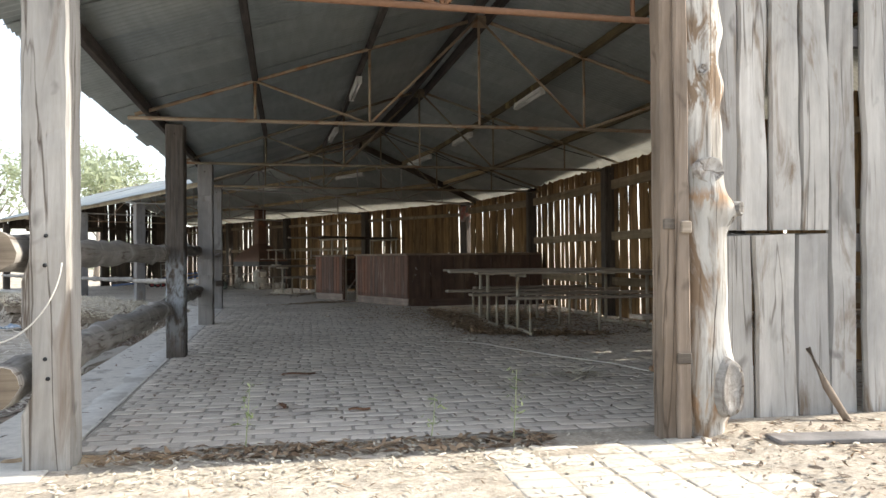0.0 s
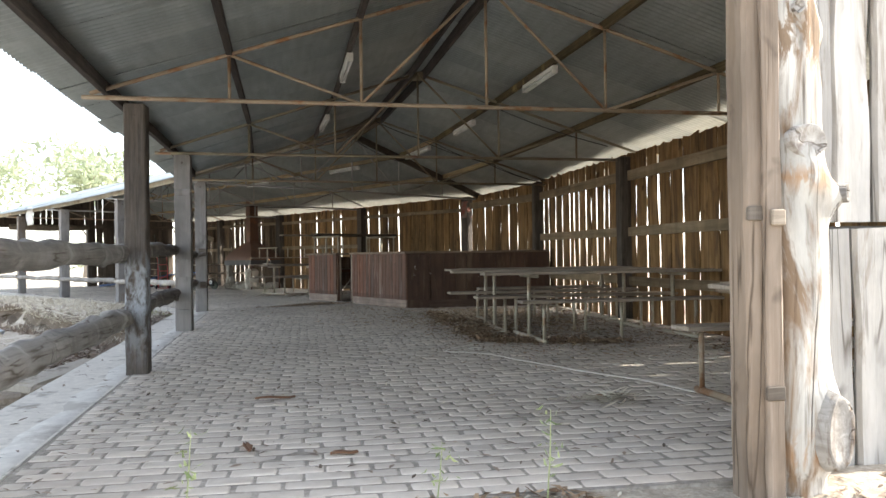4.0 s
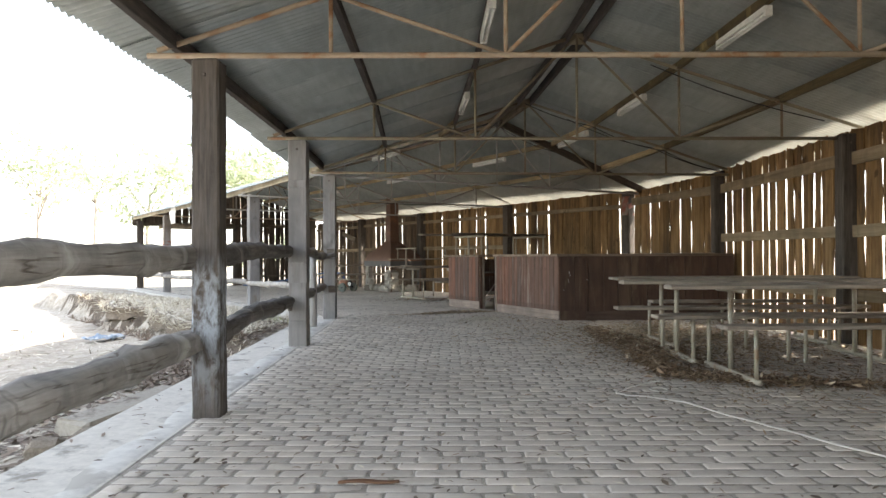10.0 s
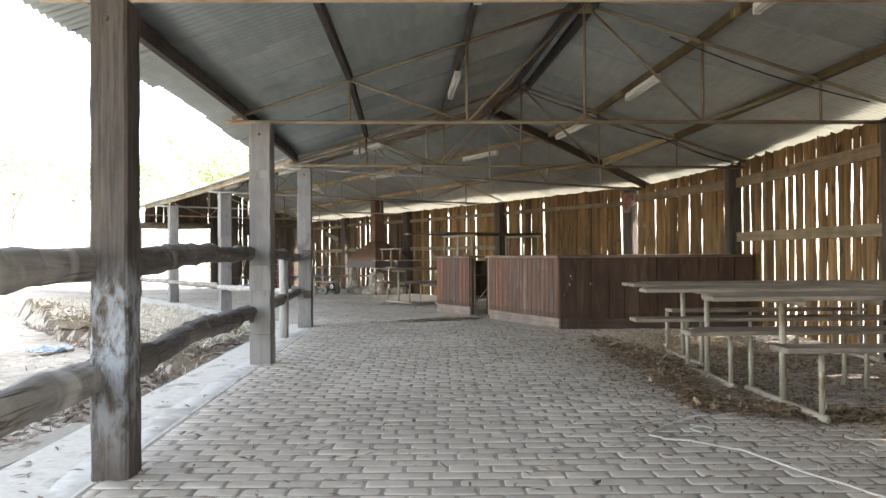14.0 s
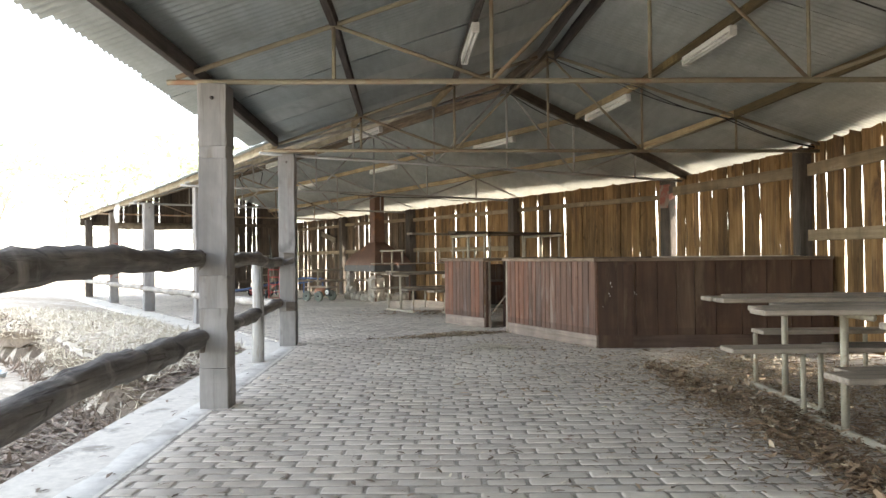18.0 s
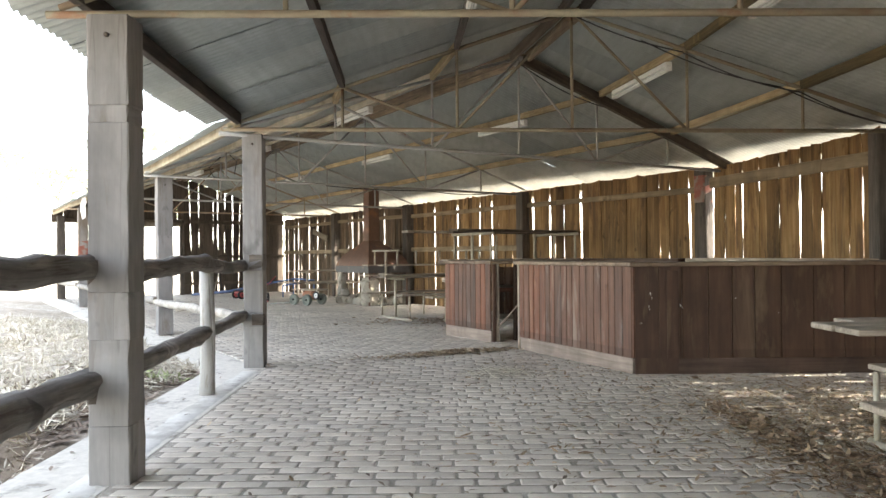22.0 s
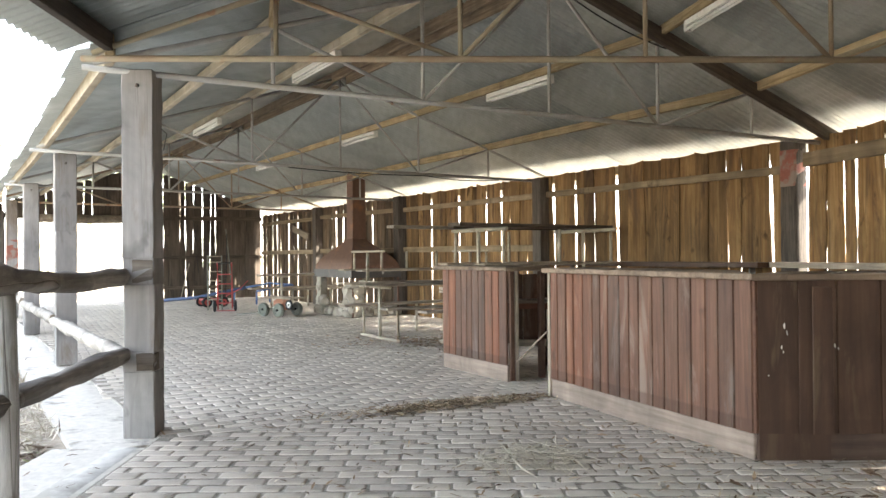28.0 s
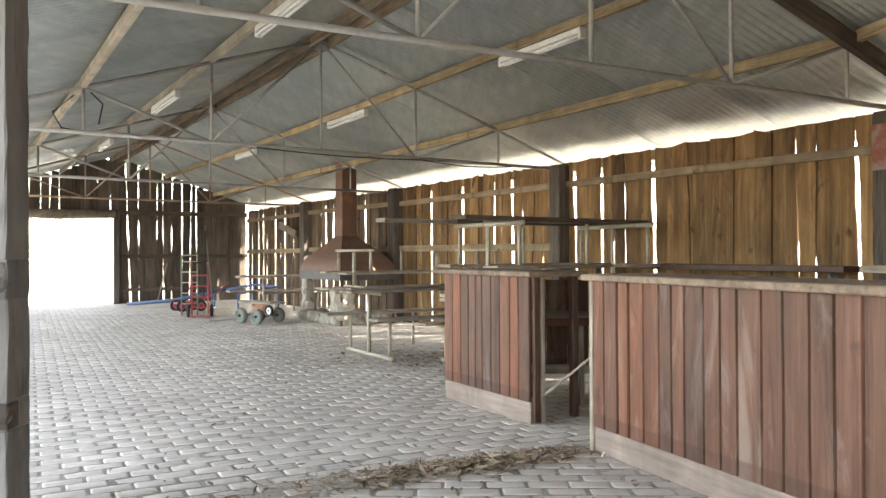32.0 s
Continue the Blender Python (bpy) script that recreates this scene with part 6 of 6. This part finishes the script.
cut = thing("bank_edge", "cut edge of the grassy bank with hanging roots", "bank", kind="structure")
V, F, n9 = [], [], 210
for k in range(n9):
    t = 5.0 * k / (n9 - 1)
    ex, ey = -2.5 - 0.593 * t, 13.7 + 0.805 * t
    o = -0.35 * noise.noise((ex * 0.9, ey * 0.9, 3))
    ex, ey = ex + 0.805 * (o + 0.14), ey + 0.593 * (o + 0.14)
    zt = ground_z(ex, ey) + 0.012
    for j, (out, dz) in enumerate(((-0.05, 0.0), (0.10, 0.012), (0.19, -0.012), (0.20, -0.05), (0.16, -0.11), (0.17, -0.18), (0.20, -0.26))):
        w = out + (0.05 * noise.noise((t * 2.1, j * 0.3, 4)) + 0.035 * noise.noise((t * 9, j * 0.6, 6)) + 0.016 * noise.noise((t * 26, j * 1.1, 8))) * (1 if j else 0)
        V.append((ex - 0.805 * w, ey - 0.593 * w, zt + dz * (0.75 + 0.5 * noise.noise((t * 3, 2, 2))) + (0.012 * noise.noise((t * 14, j, 5)) if j else -0.02)))
F = [(7 * k + j, 7 * k + 7 + j, 7 * k + 8 + j, 7 * k + 1 + j) for k in range(n9 - 1) for j in range(6)]
part("turf", mesh_of("turf", V, F, [BANK, STRAW], True, [1 if i % 6 == 0 else 0 for i in range(len(F))]), cut)
litter("bank_roots", "straw and roots hanging over the cut bank", STRAW, 900, lambda rr: (lambda q: (q[0] - 0.805 * rr.uniform(0.0, 0.2), q[1] - 0.593 * rr.uniform(0.0, 0.2), q[2] - rr.uniform(0.0, 0.10)))(V[7 * rr.randrange(n9) + 1]), 0.12, 61, ratio=14, lay=1.2)
litter("yard_litter", "sunlit leaf litter before the entrance", STRAW, 2600, on_ground(-1.6, 4.5, 3.6, 5.3), 0.03, 24)
litter("yard_litter", "twigs, bark and dry leaves before the entrance", LITTER, 700, on_ground(-1.6, 4.5, 3.6, 5.3, lambda x, y: not (0.95 < x < 2.0)), 0.05, 28, ratio=6)
litter("yard_litter", "brown leaves gathered at the paving edge", LITTER, 350, on_ground(-0.6, 1.3, 5.1, 5.32), 0.06, 25)
litter("yard_litter", "bark chips on the ground beside the front wall", BARK_LITTER, 900, on_ground(1.9, 4.5, 3.9, 5.25), 0.045, 26)
litter("yard_litter", "large curled brown leaves along the paving edge", LITTER, 260, on_ground(-0.7, 1.3, 5.05, 5.36, dz=0.012), 0.055, 41, ratio=3.2, curl=0.7, lay=0.35)
litter("yard_litter", "chips of bark and straw along the paving edge", STRAW, 900, on_ground(-0.8, 1.2, 4.7, 5.34, dz=0.008), 0.035, 42, ratio=4)
litter("green_litter", "clump of green weeds by the corner post", WEED, 260, blob(-2.15, 15.3, 0.22, 0.25, -0.06, 0.12), 0.09, 27, lay=0.7)
for k, (x, y, h) in enumerate(((-0.1, 5.28, 0.3), (1.12, 5.24, 0.32), (0.75, 5.35, 0.2))):
    wd = thing("weed", "thin yellow-green seedling at the paving edge", "weed", Matrix.Translation((x, y, -0.01)))
    v, f = tube_data([(0, 0, 0), (0.012, 0, h * 0.5), (0.02, 0.01, h)], [0.003, 0.0025, 0.001], 5)
    part("stem", mesh_of("stem", v, f, WEED), wd)
    V, F = leaf_quads(26, lambda rr: (0.012 + rr.gauss(0, 0.022), rr.gauss(0, 0.02), h * rr.uniform(0.25, 1.0)), 0.035, 60 + k, lay=0.8)
    part("leaves", mesh_of("leaves", V, F, WEED), wd)
lmp = thing("broken_slab", "broken slab of old concrete lying beside the strip", "slab", pose(-1.72, 9.5, -0.15, 6, -3, 74))
part("slab", box("slab", 1.0, 0.22, 0.11, STONE, 0.02, 1, 0.02, 6), lmp)
for k, (x, y) in enumerate(((-1.75, 8.55), (-1.6, 8.75))):
    cl = thing("earth_clod", "dark clod of earth and roots beside the strip", "clod", pose(x, y, ground_z(x, y) - 0.02))
    me = boulder(0.11, 0.14, 0.07, 40 + k)
    me.materials.clear()
    me.materials.append(BANK)
    part("clod", me, cl)
bl = thing("plastic_sheet", "crumpled pale blue plastic lying on the yard", "plastic", pose(-4.42, 15.2, -0.25, 0, 0, 55))
V = [(0.4 * (i / 9 - 0.5) * 1.3, 0.26 * (j / 9 - 0.5), 0.06 + 0.07 * noise.noise((i * 0.6, j * 0.7, 2))) for i in range(10) for j in range(10)]
F = [(i * 10 + j, i * 10 + j + 1, i * 10 + j + 11, i * 10 + j + 10) for i in range(9) for j in range(9)]
part("sheet", mesh_of("sheet", V, F, BLUE_SHEET), bl).modifiers.new("thickness", "SOLIDIFY").thickness = 0.003
cs = thing("hanging_cloth", "torn white sheet hanging under the rear eave", "cloth")
c0 = in_b(8.9, -0.19, 1.735)
V = [tuple(c0 + UB * (0.5 * i / 8) + VB * 0.05 * noise.noise((i * 0.7, j * 0.6, 1)) + Vector((0, 0, -0.45 * (1 - j / 6) * (1 + 0.3 * noise.noise((i, 0, 3))) + 0.45))) for i in range(9) for j in range(7)]
F = [(i * 7 + j, i * 7 + j + 1, i * 7 + j + 8, i * 7 + j + 7) for i in range(8) for j in range(6)]
part("sheet", mesh_of("sheet", V, F, CLOTH, True), cs).modifiers.new("thickness", "SOLIDIFY").thickness = 0.004

# brick apron before the entrance
ap = thing("entrance_path", "short path of pale sunlit pavers before the entrance", "path", kind="structure")
rr = random.Random(31)
part("bedding", mesh_of("bedding", [(0.9, 5.14, -0.021), (2.03, 5.14, -0.021), (2.05, 2.93, -0.021), (0.93, 2.93, -0.021)], [(3, 2, 1, 0)], PATH_PAVER), ap)
turn = pose(0.92, 5.12, -0.013, 0, 0, 1)
for i in range(20):
    for j in range(5):
        m9 = turn @ pose(0.112 + j * 0.219 + rr.uniform(-0.004, 0.004), -0.055 - i * 0.109, 0)
        v, f = paver_data(rr, 0.2225, 0.1125)
        part("paver", mesh_of("paver", v, f, PATH_PAVER, True), ap, m9)


# ---- trees ----
def gum_tree(x, y, h, spread, seed, label):
    rr = random.Random(seed)
    z0 = ground_z(x, y) - 0.1
    tr = thing("gum_tree", label, "tree", Matrix.Translation((x, y, z0)), "gum trees")
    tips = []
    V, F = tube_data([(0, 0, 0), (0.1, 0.05, h * 0.2), (0.05, 0.2, h * 0.45), (0.25, 0.1, h * 0.7)], [h * 0.022, h * 0.018, h * 0.013, h * 0.005], 10, 0.15, seed)
    part("trunk", mesh_of("trunk", V, F, TRUNK, True), tr)
    for k in range(8):
        a = rr.uniform(0, 6.28)
        zb = h * rr.uniform(0.3, 0.62)
        l = spread * rr.uniform(0.5, 1.0)
        p0, p2 = Vector((0.1, 0.1, zb)), Vector((l * math.cos(a), l * math.sin(a), zb + h * rr.uniform(0.12, 0.34)))
        p1 = lerp(p0, p2, 0.5) + Vector((0, 0, h * 0.05))
        v, f = tube_data([p0, p1, p2], [h * 0.006, h * 0.004, h * 0.002], 6, 0.1, seed + k)
        part("limb", mesh_of("limb", v, f, TRUNK, True), tr)
        for q in range(5):
            tips.append(lerp(p1, p2, rr.uniform(0.1, 1.1)) + Vector((rr.gauss(0, 0.5), rr.gauss(0, 0.5), rr.gauss(0.2, 0.4))))
    tips += [Vector((rr.gauss(0, spread * 0.3), rr.gauss(0, spread * 0.3), h * rr.uniform(0.7, 1.0))) for _ in range(10)]
    def place(r2):
        c = tips[r2.randrange(len(tips))]
        s9 = spread * 0.16
        return c.x + r2.gauss(0, s9), c.y + r2.gauss(0, s9), c.z + r2.gauss(0, s9 * 0.7)
    V, F = leaf_quads(1600, place, 0.38, seed, ratio=3, lay=1.2, curl=0.2)
    tagged(part("crown", mesh_of("crown", V, F, FOLIAGE_HAZED), tr), kind="stuff")
    return tr


for x, y, h, sp, sd in ((-9.5, 40, 6, 2.6, 1), (-16, 46, 7, 3.0, 2), (-24, 50, 8, 3.4, 3), (-33, 52, 8, 3.6, 4), (-14, 62, 10, 4, 5), (-28, 66, 10, 4, 6), (-42, 45, 8, 3.4, 7), (-52, 60, 10, 4, 8), (-5, 55, 9, 3.4, 9)):
    gum_tree(x, y, h, sp, sd, "gum tree with a thin olive crown beyond the sheds")
for k in range(14):
    rr = random.Random(90 + k)
    x, y = rr.uniform(-60, -8), rr.uniform(34, 70)
    bsh = thing("bush", "low olive scrub at the edge of the yard", "bush", Matrix.Translation((x, y, ground_z(x, y))), "scrub")
    tips = [Vector((rr.gauss(0, 1.0), rr.gauss(0, 1.0), rr.uniform(0.3, 2.2))) for _ in range(12)]
    V, F = leaf_quads(700, lambda r2: tuple(tips[r2.randrange(12)] + Vector((r2.gauss(0, 0.4), r2.gauss(0, 0.4), abs(r2.gauss(0, 0.3))))), 0.25, 200 + k, ratio=3, lay=1.2)
    tagged(part("crown", mesh_of("crown", V, F, FOLIAGE_HAZED), bsh), kind="stuff")
    v, f = tube_data([(0, 0, 0), (0.05, 0, 0.6)], [0.06, 0.03], 6)
    part("stem", mesh_of("stem", v, f, TRUNK), bsh)


# bolt holes and a drift of orange sand at the gate post
gp = [o for o in scene.objects if o.get("label", "").startswith("weathered pale timber gate post")][0]
for x, z in ((0.005, 1.0), (0.0, 0.50), (0.01, 0.42), (0.0, 0.88)):
    part("bolt_hole", bar_between("bolt_hole", (x, -0.0955, z), (x, -0.07, z), 0.0085, BLACK, 10), gp)
V, F = [], []
for i in range(30):
    for j in range(10):
        x = -1.1 + i * 0.062
        w = 0.2 * (1 - 0.55 * i / 29)
        y = 5.30 + 0.04 * noise.noise((x * 3, 1, 1)) + (j / 9 - 0.72) * w * 3.6
        V.append((x, y, -0.037 + 0.031 * math.exp(-((j / 9 - 0.66) / 0.27) ** 2) * (1 - 0.6 * i / 29) + 0.006 * noise.noise((x * 9, y * 9, 2))))
F = [(i * 10 + j, (i + 1) * 10 + j, (i + 1) * 10 + j + 1, i * 10 + j + 1) for i in range(29) for j in range(9)]
tagged(new("sand_drift", mesh_of("sand_drift", V, F, SAND, True)), "low drift of orange sand along the paving edge", "sand", kind="stuff")

# slack black cables under the trusses by the bar
for st_i, f0, f1, dip, up_z in ((3, 0.60, 0.80, 0.05, 0), (3, 0.80, 0.97, 0.04, 0), (2, 0.62, 0.9, 0.05, 0), (3, 0.5, 0.66, 0.035, 0.02), (3, 0.66, 0.83, 0.05, 0.015), (3, 0.83, 0.97, 0.04, 0.01), (5, 0.68, 0.86, 0.03, 0), (5, 0.4, 0.68, 0.02, 0), (4, 0.5, 0.68, 0.05, 0.0)):
    cb = thing("cable", "slack black electric cable under a roof truss", "cable", group="roof cables")
    low_chord = st_i == 5
    pts = []
    for k in range(11):
        p = on_station(st_i, lerp(f0, f1, k / 10), up_z - 0.03 - dip * math.sin(math.pi * k / 10))
        if low_chord:
            p.z = lerp(ST[st_i][0].z, ST[st_i][2].z, lerp(f0, f1, k / 10)) - 0.02 - dip * math.sin(math.pi * k / 10)
        pts.append(p - Vector((0, 0.03, 0)))
    pipe_part(cb, "flex", pts, 0.006, BLACK)


for pts in ([in_b(14.0, 3.95, 1.88), in_b(13.9, 4.02, 1.45), in_b(13.7, 4.25, 1.0), in_b(13.5, 4.5, 0.78)], [in_b(14.05, 3.8, 1.9), in_b(14.0, 3.86, 1.5), in_b(13.9, 4.0, 1.05), in_b(13.85, 4.05, 0.62)],
            [on_station(5, 0.155, -0.02), on_station(5, 0.13, -0.12), on_station(5, 0.14, -0.26), on_station(5, 0.165, -0.33)], [on_station(5, 0.175, -0.02), on_station(5, 0.19, -0.14), on_station(5, 0.185, -0.30)]):
    cb = thing("hanging_wire", "thin dark wire hanging slack from the roof timbers", "wire", group="hanging wires")
    pipe_part(cb, "flex", pts, 0.006, BLACK)

# pavers nearest the walk, one by one
for k, (x, y) in enumerate(near):
    part("paver", shared[r.randrange(12)], floor_ob, pose(x, y, 0, 0, 0, r.choice((0, 180)) + r.gauss(0, 0.5)))
